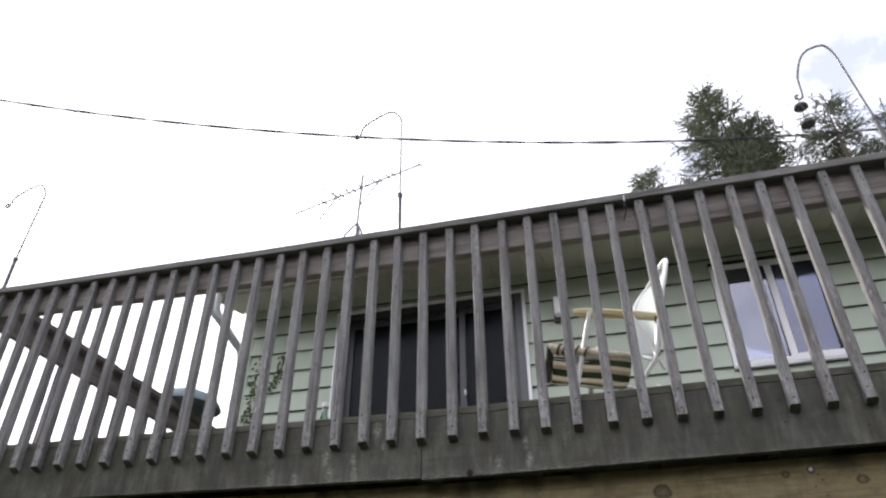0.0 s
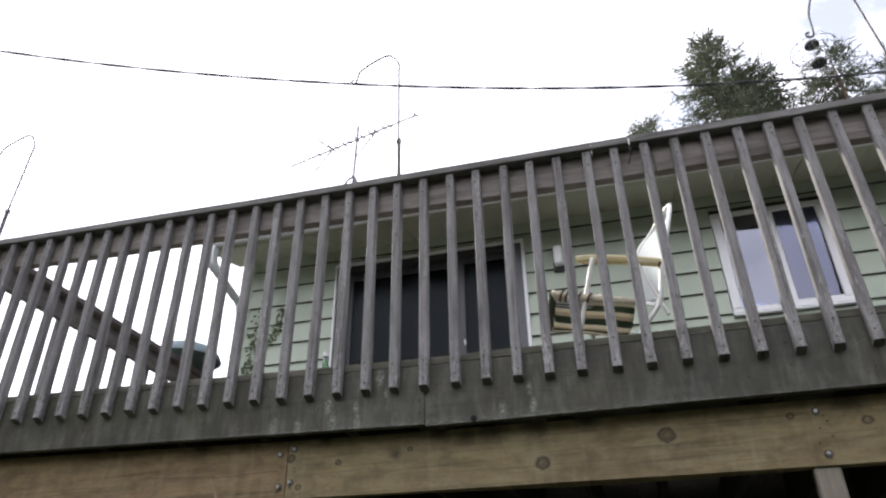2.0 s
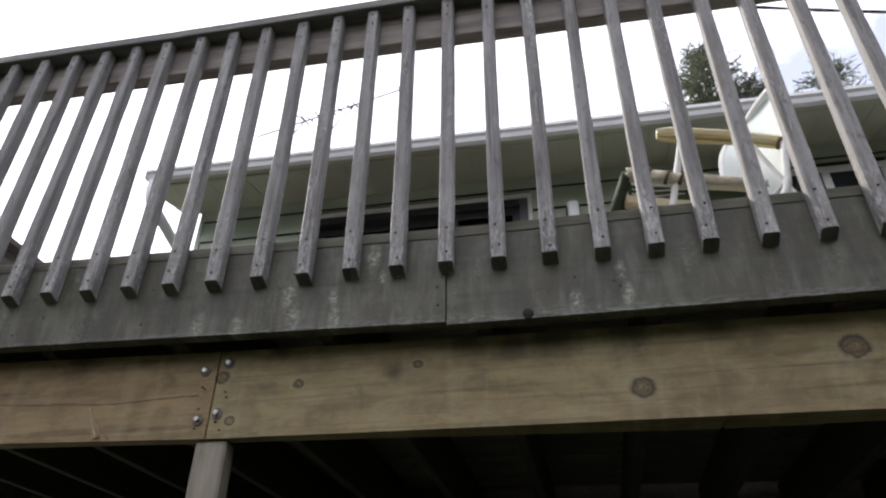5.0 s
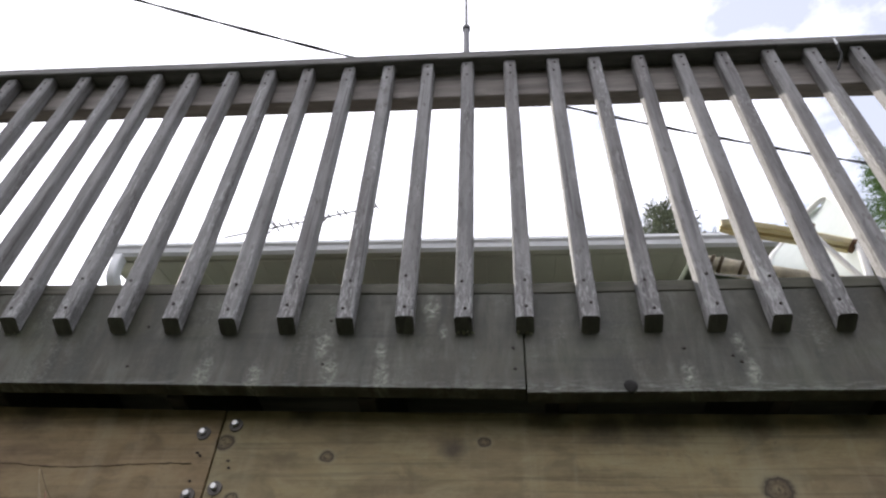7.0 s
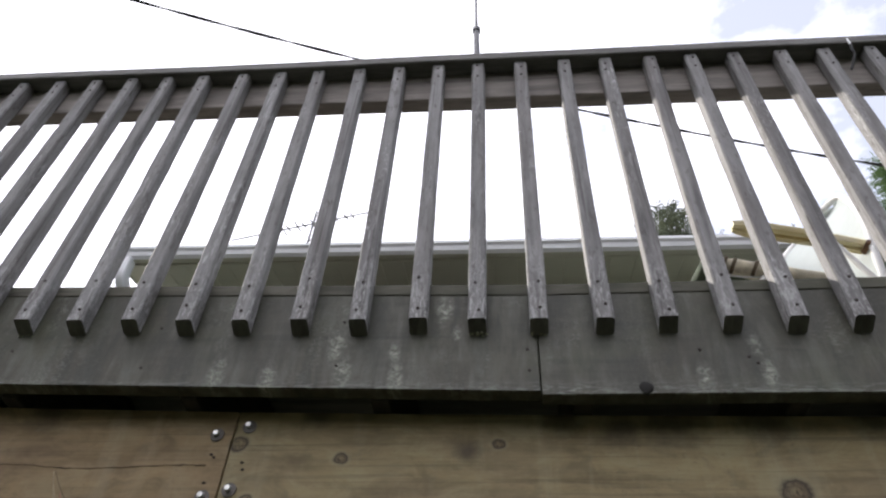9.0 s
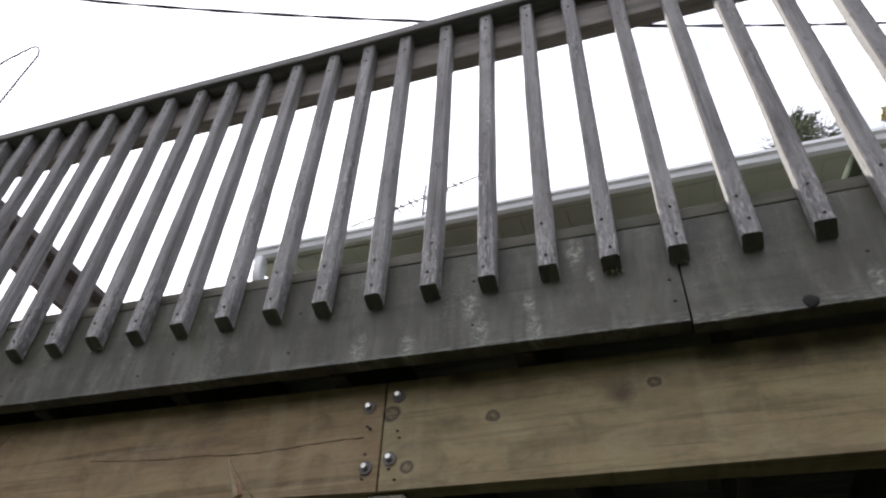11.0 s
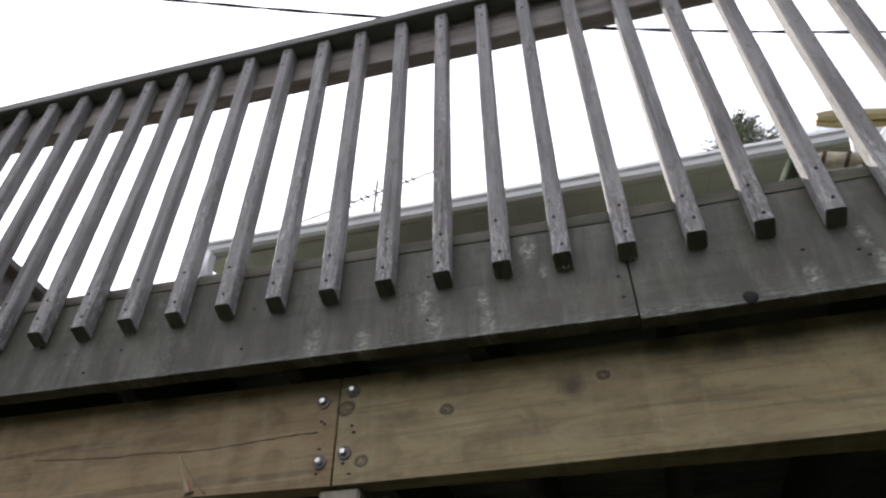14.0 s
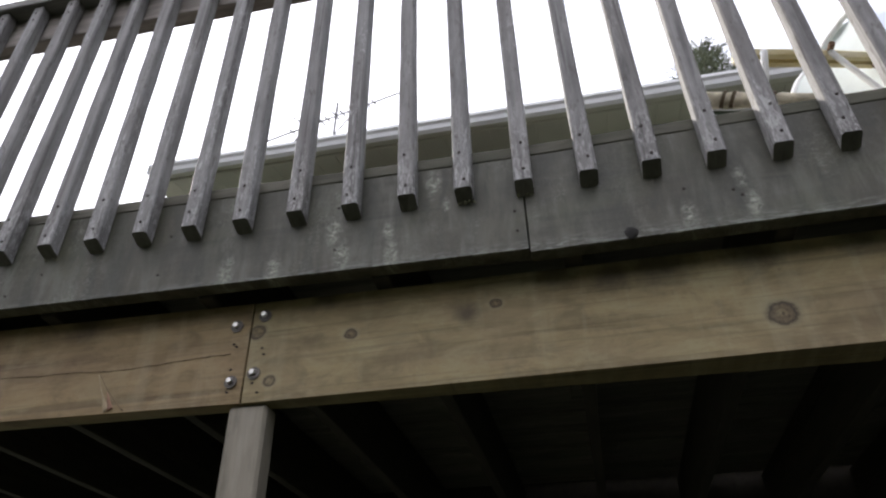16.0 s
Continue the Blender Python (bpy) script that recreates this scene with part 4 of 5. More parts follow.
# gutter
bm = bmesh.new()
prof = [(2.108, 4.7895), (2.103, 4.7895), (2.103, 4.7175), (2.060, 4.7130), (2.035, 4.7272), (2.025, 4.7565), (2.008, 4.7700), (2.008, 4.7932), (2.021, 4.7932), (2.021, 4.7872), (2.013, 4.7872),
        (2.013, 4.7722), (2.029, 4.7603), (2.039, 4.7302), (2.060, 4.7168), (2.108, 4.7220)]
ends = [[bm.verts.new((x, y, z)) for y, z in prof] for x in (EX0 + 0.02, EX1)]
n = len(prof)
for k in range(n):
    bm.faces.new((ends[0][k], ends[0][(k + 1) % n], ends[1][(k + 1) % n], ends[1][k])).material_index = 1 if k in (2, 14) else 0
box(EX0 + 0.016, EX0 + 0.019, 2.008, 2.108, 4.713, 4.793, 0.0, bm)
bmesh.ops.recalc_face_normals(bm, faces=bm.faces)
for v in bm.verts:
    v.co.z += 0.0040 * (0.8 - v.co.x)
gutter = tagged(part("gutter", bm, MAT_GUTTER), "white metal rain gutter along the eave", "gutter")
gutter.data.materials.append(MAT_SOFFIT)
for i in range(4):
    hx = -1.5 + i * 1.9
    part("gutter_joint", box(hx, hx + 0.03, 2.0055, 2.0075, 4.772 + 0.004 * (0.8 - hx), 4.795 + 0.004 * (0.8 - hx), 0.0005), MAT_GUTTER, gutter)

# downspout
down = empty("downspout", (-2.63, 2.575, 0.1), "white metal downspout with an elbow under the gutter", "downspout")
part("elbow", tube(smooth_line([(-2.655, 2.06, 4.718), (-2.655, 2.06, 4.63), (-2.655, 2.08, 4.565), (-2.654, 2.13, 4.525)], 5), 0, flat=(0.085, 0.065)), MAT_GUTTER, down)
part("offset_pipe", tube([(-2.654, 2.12, 4.53), (-2.645, 2.50, 4.405)], 0, flat=(0.066, 0.052)), MAT_GUTTER, down)
part("pipe", tube(smooth_line([(-2.645, 2.49, 4.41), (-2.638, 2.55, 4.37), (-2.632, 2.575, 4.28), (-2.63, 2.575, 4.18)], 4) + [Vector((-2.63, 2.575, 0.1))], 0, flat=(0.056, 0.045)), MAT_GUTTER, down)
part("strap", box(-2.664, -2.598, 2.548, 2.614, 3.84, 3.865, 0.002), MAT_GUTTER, down)

# sliding door
door = empty("door_1", (-0.73, WALL, DECK), "dark sliding patio door in a thin pale frame", "door", kind="structure")
dx0, dx1, dz0, dz1 = DOOR
part("door_frame", box(dx0 - 0.03, dx1 + 0.03, WALL - 0.022, WALL + 0.02, dz1, dz1 + 0.03, 0.002), MAT_WHITE, door, "white head trim")
part("door_frame", box(dx1 + 0.001, dx1 + 0.03, WALL - 0.022, WALL + 0.02, dz0, dz1 - 0.001, 0.002), MAT_WHITE, door)
part("door_frame", box(dx0 - 0.03, dx0 - 0.012, WALL - 0.022, WALL + 0.02, dz0, dz1 - 0.001, 0.002), MAT_WHITE, door)
part("jamb", box(dx1 - 0.062, dx1 - 0.001, WALL - 0.004, WALL + 0.12, dz0, dz1 - 0.002, 0.002), MAT_DOOR_TRIM, door, "grey metal jamb")
part("jamb", box(dx0 + 0.001, dx0 + 0.062, WALL - 0.004, WALL + 0.12, dz0, dz1 - 0.002, 0.002), MAT_DOOR_TRIM, door)
part("head", box(dx0 + 0.063, dx1 - 0.063, WALL - 0.004, WALL + 0.12, dz1 - 0.06, dz1 - 0.002, 0.002), MAT_DOOR, door)
part("sill", box(dx0 + 0.063, dx1 - 0.063, WALL - 0.03, WALL + 0.12, dz0, dz0 + 0.05, 0.002), MAT_DOOR_TRIM, door)
mid = -0.49
for a, b, yy in ((dx0 + 0.064, mid + 0.03, WALL + 0.07), (mid - 0.03, dx1 - 0.064, WALL + 0.03)):
    sash = part("sash", join(join(box(a, a + 0.055, yy, yy + 0.03, dz0 + 0.051, dz1 - 0.061, 0.002), box(b - 0.055, b, yy, yy + 0.03, dz0 + 0.051, dz1 - 0.061, 0.002)),
                             join(box(a + 0.056, b - 0.056, yy, yy + 0.03, dz1 - 0.12, dz1 - 0.061, 0.002), box(a + 0.056, b - 0.056, yy, yy + 0.03, dz0 + 0.051, dz0 + 0.13, 0.002))), MAT_DOOR, door, "dark metal sash")
    pane = part("pane", box(a + 0.05, b - 0.05, yy + 0.012, yy + 0.018, dz0 + 0.12, dz1 - 0.11, 0), MAT_DARK_GLASS, sash, "dark screened glass")
part("pull_handle", box(-0.479, -0.466, WALL + 0.004, WALL + 0.028, 3.748, 3.797, 0.004), MAT_WHITE, door, "small white latch")

# sliding window
win = empty("window_1", (2.11, WALL, 3.655), "white vinyl sliding window mirroring the pale sky", "window", kind="structure")
wx0, wx1, wz0, wz1 = WIN
fy0, fy1 = WALL - 0.028, WALL + 0.05
part("window_frame", box(wx0 - 0.028, wx1 + 0.028, fy0, fy1, wz1 - 0.048, wz1 + 0.0, 0.004), MAT_WHITE, win)
part("window_frame", box(wx0 - 0.028, wx1 + 0.028, fy0, fy1, wz0 + 0.0, wz0 + 0.04, 0.004), MAT_WHITE, win)
part("window_frame", box(wx0 - 0.028, wx0 + 0.04, fy0, fy1, wz0 + 0.041, wz1 - 0.049, 0.004), MAT_WHITE, win)
part("window_frame", box(wx1 - 0.03, wx1 + 0.028, fy0, fy1, wz0 + 0.041, wz1 - 0.049, 0.004), MAT_WHITE, win)
part("window_sill", box(wx0 - 0.03, wx1 + 0.03, WALL - 0.04, WALL - 0.009, wz0 - 0.022, wz0 - 0.008, 0.003), MAT_WHITE, win)
mx = 2.055
part("meeting_stile", box(mx, mx + 0.05, fy0 + 0.008, fy1 - 0.01, wz0 + 0.041, wz1 - 0.049, 0.003), MAT_WHITE, win)
part("meeting_seal", box(mx - 0.008, mx - 0.001, fy0 + 0.02, fy1 - 0.01, wz0 + 0.041, wz1 - 0.049, 0.001), MAT_BLACK, win)
part("sash_rail", box(mx + 0.051, wx1 - 0.031, fy0 + 0.012, fy1 - 0.02, wz0 + 0.041, wz0 + 0.062, 0.002), MAT_WHITE, win)
part("sash_seal", box(wx1 - 0.038, wx1 - 0.031, fy0 + 0.02, fy1 - 0.02, wz0 + 0.063, wz1 - 0.050, 0.001), MAT_BLACK, win)
for a, b, yy, gm, gl in ((wx0 + 0.041, mx - 0.009, WALL + 0.01, MAT_GLASS, "coated glass mirroring the pale sky"), (mx + 0.051, wx1 - 0.039, WALL + 0.02, MAT_SCREEN_GLASS, "glass dimmed by an insect screen")):
    bm = box(a, b, yy, yy + 0.004, wz0 + 0.042, wz1 - 0.050, 0)
    for v in bm.verts:                     # tilt added so that the panes mirror less of the dark eave
        v.co.y -= 0.042 * (v.co.z - wz0)
    pane = part("pane", bm, gm, win, gl)
    pane.visible_shadow = False

# wall lamp
lamp = empty("wall_lamp", (0.382, WALL - 0.05, 4.41), "white box wall lamp on a dark base by the door", "lamp")
part("base", box(0.331, 0.432, WALL - 0.035, WALL - 0.009, 4.300, 4.522, 0.008, steps=2), MAT_DOOR, lamp, "dark base plate")
part("shade", box(0.342, 0.422, WALL - 0.11, WALL - 0.036, 4.335, 4.512, 0.02, steps=3), MAT_WHITE, lamp, "white plastic shade")

# ---- roof antenna ----
LIE = LEVEL
AY = 5.28
ant = empty("roof_antenna", (-2.79, AY, 6.1), "thin aluminium television antenna on a tripod mast", "antenna")
part("mast", tube([(-2.80, AY, 6.1), (-2.789, AY, 7.91), (-2.762, AY, 8.875)], 0.019, 8), MAT_ANTENNA, ant)
for dx, dy in ((-0.17, -0.12), (0.14, -0.12), (0.0, 0.2)):
    part("tripod_leg", tube(smooth_line([(-2.79, AY, 7.91), (-2.79 + dx * 0.6, AY + dy * 0.5, 7.74), (-2.79 + dx * 1.05, AY + dy, 7.45), (-2.79 + dx * 1.4, AY + dy * 1.6, 6.25 - abs(dy) * 0.8)], 4), 0.017, 6), MAT_ANTENNA, ant)
B0, B1 = Vector((-3.896, AY, 8.330)), Vector((-1.776, AY, 8.870))
part("boom", tube([B0, B1], 0.013, 6), MAT_ANTENNA, ant)
for i, f in enumerate((0.23, 0.336, 0.37, 0.43, 0.47, 0.53, 0.575, 0.64, 0.68, 0.745, 0.787, 0.995)):
    p = B0.lerp(B1, f)
    half = 0.13 - 0.006 * i if i % 2 else 0.07
    part("element", tube([p + Vector((-0.02, -half, 0.0)), p + Vector((0.02, half, 0.02))], 0.012, 5), MAT_ANTENNA, ant)
V = B0.lerp(B1, 0.336)
part("reflector_arm", tube([V, (-3.444, AY, 8.768)], 0.012, 5), MAT_ANTENNA, ant)
part("reflector_arm", tube([V, (-3.456, AY, 8.12)], 0.012, 5), MAT_ANTENNA, ant)
part("brace", tube([(-2.800, AY, 8.225), B0.lerp(B1, 0.68)], 0.011, 5), MAT_ANTENNA, ant)

# ---- hooks on the railing ----


def garden_hook(at, foot, sleeve, bend, peak, end):
    """A bent steel rod on the railing's cap: sleeve below, thin rod above, bow towards the hanging end with a small curl."""
    h = empty("garden_hook", at, "thin dark steel shepherd hook on the railing cap", "hook", "hooks on the railing")
    a, s, c = Vector(foot), Vector(sleeve), Vector(bend)
    up = (s - a).normalized()
    part("sleeve", tube([a, s], 0.0105, 10), MAT_POLE, h)
    part("clamp", tube([s - up * 0.012, s + up * 0.006], 0.0145, 10), MAT_POLE, h)
    p, e = Vector(peak), Vector(end)
    w = p.x - e.x
    line = [s, s.lerp(c, 0.33), s.lerp(c, 0.66), s.lerp(c, 0.9), c, c.lerp(p, 0.55) + Vector((0.012, 0, 0.012)), p, Vector((p.x - w * 0.5, p.y, p.z - 0.035)), Vector((p.x - w * 0.85, p.y, p.z - (p.z - e.z) * 0.55)),
            Vector((e.x + 0.012, e.y, e.z + 0.012)), e + Vector((0.0, 0, -0.012)), e + Vector((-0.018, 0, -0.006)), e + Vector((-0.02, 0, 0.012)), e + Vector((-0.004, 0, 0.016))]
    part("rod", tube(smooth_line(line, 6), 0.0052, 8), MAT_POLE, h, smooth=True)
    return h


LIE = DECK_LIE
garden_hook((-0.14, 0.0, 3.51), (-0.137, 0.0, rail_top(-0.14) + 0.036), (-0.141, 0.0, 3.761), (-0.149, 0.0, 4.30), (-0.223, 0.0, 4.386), (-0.405, 0.0, 4.236))
garden_hook((-2.59, 0.0, 3.51), (-2.596, 0.0, rail_top(-2.59) + 0.036), (-2.597, 0.0, 3.748), (-2.572, 0.0, 4.235), (-2.655, 0.0, 4.339), (-2.85, 0.0, 4.20))
garden_hook((2.08, 0.0, 3.49), (2.082, 0.0, rail_top(2.08) + 0.036), (2.076, 0.0, 3.722), (2.045, 0.0, 4.13), (1.998, 0.0, 4.233), (1.828, 0.0, 3.925))

# bird feeder
LIE = (0.016, *DECK_LIE[1:])
feeder = empty("bird_feeder", (1.815, 0.0, 3.92), "small wire-caged bird feeder with two dark discs hanging from a hook", "bird feeder")
FX, FY = 1.813, 0.0
part("hanger", tube(smooth_line([(1.815, 0, 3.895), (1.812, 0, 3.872), (FX, FY, 3.855)], 4), 0.0015, 5), MAT_POLE, feeder)
for z in (3.848, 3.738):
    bm = bmesh.new()
    bmesh.ops.create_cone(bm, cap_ends=True, segments=20, radius1=0.031, radius2=0.029, depth=0.012, matrix=pose(FX, FY, z))
    part("disc", bm, MAT_BLACK, feeder)
for i in range(5):
    a = 2 * math.pi * i / 5
    part("seed_tube_wire", tube([(FX + 0.02 * math.cos(a), FY + 0.02 * math.sin(a), 3.744), (FX + 0.02 * math.cos(a), FY + 0.02 * math.sin(a), 3.842)], 0.0013, 4), MAT_ANTENNA, feeder)
for i in range(10):
    a = 2 * math.pi * i / 10
    c, s = math.cos(a), math.sin(a)
    part("cage_wire", tube(smooth_line([(FX + c * 0.02, FY + s * 0.02, 3.87), (FX + c * 0.075, FY + s * 0.075, 3.86), (FX + c * 0.1, FY + s * 0.1, 3.795), (FX + c * 0.075, FY + s * 0.075, 3.725), (FX + c * 0.02, FY + s * 0.02, 3.717)], 4), 0.0011, 4), MAT_ANTENNA, feeder)
for r, z in ((0.098, 3.815), (0.098, 3.775)):
    part("cage_ring", tube([(FX + math.cos(i * math.pi / 14) * r, FY + math.sin(i * math.pi / 14) * r, z) for i in range(28)], 0.0012, 4, closed=True), MAT_ANTENNA, feeder)

# cord under the cap
LIE = DECK_LIE
cord = empty("cord_clip", (0.93, -0.04, 3.44), "short dark cord on a pale clip under the railing cap", "cord")
part("clip", tube([(0.957, -0.052, rail_top(0.95) + 0.020), (0.957, -0.05, rail_top(0.95) - 0.010)], 0.0035, 6), MAT_WHITE, cord, "pale clip")
part("cord", tube(smooth_line([(0.957, -0.05, rail_top(0.95) - 0.012), (0.955, -0.045, rail_top(0.95) - 0.035), (0.958, -0.04, rail_top(0.95) - 0.05), (0.94, -0.02, rail_top(0.95) - 0.095)], 4), 0.0042, 6), MAT_BLACK, cord)

# ---- service cable ----
LIE = LEVEL


def wire_at(x):
    return 1.1415 + 0.308 * x, 5.141 - 0.0205 * x + 0.0256 * x * x


bm = bmesh.new()
xs = [-11 + i * 0.06 for i in range(int(17.5 / 0.06))]
for phase in (0.0, math.pi):
    tube([(x, wire_at(x)[0] + 0.005 * math.cos(x * 9 + phase), wire_at(x)[1] + 0.005 * math.sin(x * 9 + phase)) for x in xs], 0.0058, 5, bm)
tagged(part("power_cable", bm, MAT_CABLE), "twisted dark service cable hanging across the sky", "cable")

# ---- chair ----
LIE, ASIDE = (0.019, *DECK_LIE[1:]), -0.010
CH = (0.79, 0.55, DECK)
chair = empty("lawn_chair", CH, "white tubular folding lawn chair with striped seat and a yellowed armrest", "chair")
YN, YF = 0.345, 0.745                      # near and far side of the chair
for yy in (YN, YF):
    part("front_leg", tube(smooth_line([(0.728, yy + 0.025, 3.122), (0.712, yy + 0.018, 3.06), (0.64, yy + 0.008, 2.79), (0.578, yy, DECK - 0.005)], 5), 0.0115, 10), MAT_TUBE, chair, "white tube leg", True)
    part("back_leg", tube(smooth_line([(1.0, yy + 0.04, 2.89), (0.985, yy + 0.035, 2.845), (0.92, yy + 0.02, 2.755), (0.785, yy, DECK - 0.005)], 5), 0.0105, 10), MAT_TUBE, chair, "white tube leg", True)
    for fx in (0.578, 0.785):
        part("foot_cap", tube([(fx, yy, DECK - 0.018), (fx, yy, DECK + 0.002)], 0.0145, 10), MAT_BLACK, chair, "black rubber foot")


def armrest(yy):
    """A flat moulded armrest, swollen at its front, with a slot along its underside."""
    bm = bmesh.new()
    rings = []
    n = 14
    for i in range(n + 1):
        t = i / n
        x = 0.650 + 0.395 * t
        z = 3.145 - 0.050 * t + 0.006 * math.sin(math.pi * t)
        w = 0.030 * (0.55 + 0.45 * math.sin(min(1.0, t * 5 + 0.12) * math.pi / 2)) * (1 - 0.25 * t)
        h = 0.0145 * (0.7 + 0.3 * math.sin(min(1, t * 6 + 0.1) * math.pi / 2))
        prof = [(-w, h * 0.3), (-w * 0.9, -h), (-w * 0.25, -h), (-w * 0.18, -h * 0.2), (w * 0.18, -h * 0.2), (w * 0.25, -h), (w * 0.9, -h), (w, h * 0.3), (w * 0.8, h), (-w * 0.8, h)]
        rings.append([bm.verts.new((x, yy + 0.055 * t + a, z + b)) for a, b in prof])
    m = 10
    for p, q in zip(rings, rings[1:]):
        for k in range(m):
            bm.faces.new((p[k], p[(k + 1) % m], q[(k + 1) % m], q[k]))
    bm.faces.new(rings[0])
    bm.faces.new(rings[-1])
    bmesh.ops.recalc_face_normals(bm, faces=bm.faces)
    return bm


part("armrest", armrest(0.395), MAT_ARM, chair, "yellowed plastic armrest")
SEAT = {0: (Vector((0.527, 0.345, 2.944)), Vector((0.93, 0.345, 2.853))), 1: (Vector((0.452, 0.74, 2.955)), Vector((0.87, 0.74, 2.872)))}
for k in (0, 1):
    p, q = SEAT[k]
    part("seat_rail", tube([p, p.lerp(q, 0.35), p.lerp(q, 0.7), q], 0.0115, 10), MAT_TUBE, chair, "white tube seat rail", True)
part("seat_rail", tube([SEAT[0][0], SEAT[1][0]], 0.010, 10), MAT_TUBE, chair)
part("stay", tube([(0.915, 0.405, 3.115), (1.022, 0.385, 2.80)], 0.009, 8), MAT_TUBE, chair)
part("pivot", tube([(0.917, 0.380, 3.122), (0.917, 0.43, 3.122)], 0.009, 10), MAT_RUST, chair, "rusty pivot rivet")
part("pivot", tube([(1.030, 0.40, 3.068), (1.030, 0.445, 3.068)], 0.009, 10), MAT_RUST, chair, "rusty pivot rivet")
part("brace", tube([(0.615, YF - 0.03, 2.93), (0.57, YF - 0.03, 2.74)], 0.004, 6), MAT_TUBE, chair)
part("brace", tube([(0.60, YN + 0.02, 2.60), (0.60, YF - 0.02, 2.60)], 0.008, 8), MAT_TUBE, chair)


def seat_cloth():
    """A slack cloth between the two seat rails, wrapped round them, with thickness."""
    bm = bmesh.new()
    nx, ny = 16, 18
    top, low = [], []
    for i in range(nx + 1):
        u = i / nx
        p = SEAT[0][0].lerp(SEAT[0][1], 0.03 + 0.86 * u)
        q = SEAT[1][0].lerp(SEAT[1][1], 0.03 + 0.86 * u)
        row_t, row_l = [], []
        for j in range(ny + 1):
            v = -0.01 + 1.04 * j / ny
            sag = -0.04 * math.sin(math.pi * min(1, max(0, v))) ** 0.8 + 0.003 * math.sin(9 * u + 5 * v)
            roll = 0.016 if 0 < j < ny else 0.0
            c = p.lerp(q, v)
            row_t.append(bm.verts.new(c + Vector((0, 0, sag + roll))))
            row_l.append(bm.verts.new(c + Vector((0, 0, sag - 0.014))))
        top.append(row_t)
        low.append(row_l)
    for i in range(nx):
        for j in range(ny):
            bm.faces.new((top[i][j], top[i + 1][j], top[i + 1][j + 1], top[i][j + 1]))
            bm.faces.new((low[i][j], low[i][j + 1], low[i + 1][j + 1], low[i + 1][j]))
        bm.faces.new((top[i][0], low[i][0], low[i + 1][0], top[i + 1][0]))
        bm.faces.new((top[i][ny], top[i + 1][ny], low[i + 1][ny], low[i][ny]))
    for j in range(ny):
        bm.faces.new((top[0][j], top[0][j + 1], low[0][j + 1], low[0][j]))
        bm.faces.new((top[nx][j], low[nx][j], low[nx][j + 1], top[nx][j + 1]))
    bmesh.ops.recalc_face_normals(bm, faces=bm.faces)
    return bm


part("seat_hem", tube(smooth_line([SEAT[0][0], SEAT[0][0].lerp(SEAT[1][0], 0.5) + Vector((-0.004, 0, -0.012)), SEAT[1][0]], 6), 0, flat=(0.034, 0.030)), MAT_HEM, chair, "dark green hem round the front rail", True)
part("seat", seat_cloth(), MAT_STRIPE, chair, "striped green, cream and tan seat cloth", True)
# the near edge of the cloth is rolled round its rail and tied
p, q = SEAT[0]
bm = bmesh.new()
rings = []
for i in range(25):
    t = i / 24
    mid = p.lerp(q, t)
    r = 0.025 * (1 - t) + 0.013 * t - (0.004 if abs(t - 0.13) < 0.03 or abs(t - 0.4) < 0.03 else 0.0)
    rings.append([bm.verts.new(mid + Vector((0.004 * math.sin(a * 0.7 + i), r * math.cos(a * math.pi / 8) * 0.8, r * math.sin(a * math.pi / 8) * (1 + 0.06 * math.sin(a * 1.7 + i * 0.9))))) for a in range(16)])
for e, f in zip(rings, rings[1:]):
    for k in range(16):
        bm.faces.new((e[k], e[(k + 1) % 16], f[(k + 1) % 16], f[k]))
inner = [bm.verts.new(p.lerp(v.co, 0.55) + Vector((0.02, 0, 0))) for v in rings[0]]
for k in range(16):
    bm.faces.new((inner[k], inner[(k + 1) % 16], rings[0][(k + 1) % 16], rings[0][k]))
bm.faces.new(inner)
bm.faces.new(rings[-1])
bmesh.ops.recalc_face_normals(bm, faces=bm.faces)
part("rolled_edge", bm, MAT_ROLL, chair, "tan cloth rolled round the seat rail", True)
for f in (0.10, 0.16, 0.30, 0.405):
    mid = p.lerp(q, f)
    r = 0.025 * (1 - f) + 0.013 * f + 0.001
    ring = [mid + Vector((0.012 * math.sin(a * math.pi / 8), 0.84 * r * math.cos(a * math.pi / 8), r * math.sin(a * math.pi / 8))) for a in range(16)]
    part("seat_strap", tube(ring, 0, flat=(0.003, 0.010), closed=True), MAT_STRAP, chair, "brown strap round the seat rail")
for k in range(3):
    line = smooth_line([(0.535, 0.352 + 0.016 * k, 2.908 - 0.006 * k), (0.60, 0.355 + 0.016 * k, 2.896 - 0.008 * k), (0.68, 0.352 + 0.016 * k, 2.887 - 0.005 * k), (0.76, 0.35 + 0.016 * k, 2.872)], 5)
    part("cord", tube(line, 0.0028, 6), MAT_WHITE, chair, "white lacing cord under the seat", True)
BACK = smooth_line([(1.0, 0.385, 2.87), (1.025, 0.40, 3.0), (1.068, 0.43, 3.17), (1.108, 0.49, 3.325), (1.138, 0.56, 3.452), (1.142, 0.610, 3.505), (1.10, 0.70, 3.500), (1.04, 0.785, 3.455), (0.975, 0.80, 3.385), (0.942, 0.80, 3.30), (0.935, 0.79, 3.17), (0.942, 0.775, 3.05)], 6)
part("back_rail", tube([(1.0, 0.385, 2.88), (0.985, 0.58, 2.94), (0.942, 0.775, 3.05)], 0.010, 8), MAT_TUBE, chair, "white lower back tube", True)
part("back_frame", tube(BACK, 0.0115, 10), MAT_TUBE, chair, "white arched back tube", True)
bm = bmesh.new()
half = len(BACK) // 2
left, right = BACK[:half + 1], list(reversed(BACK[half:]))
rows = []
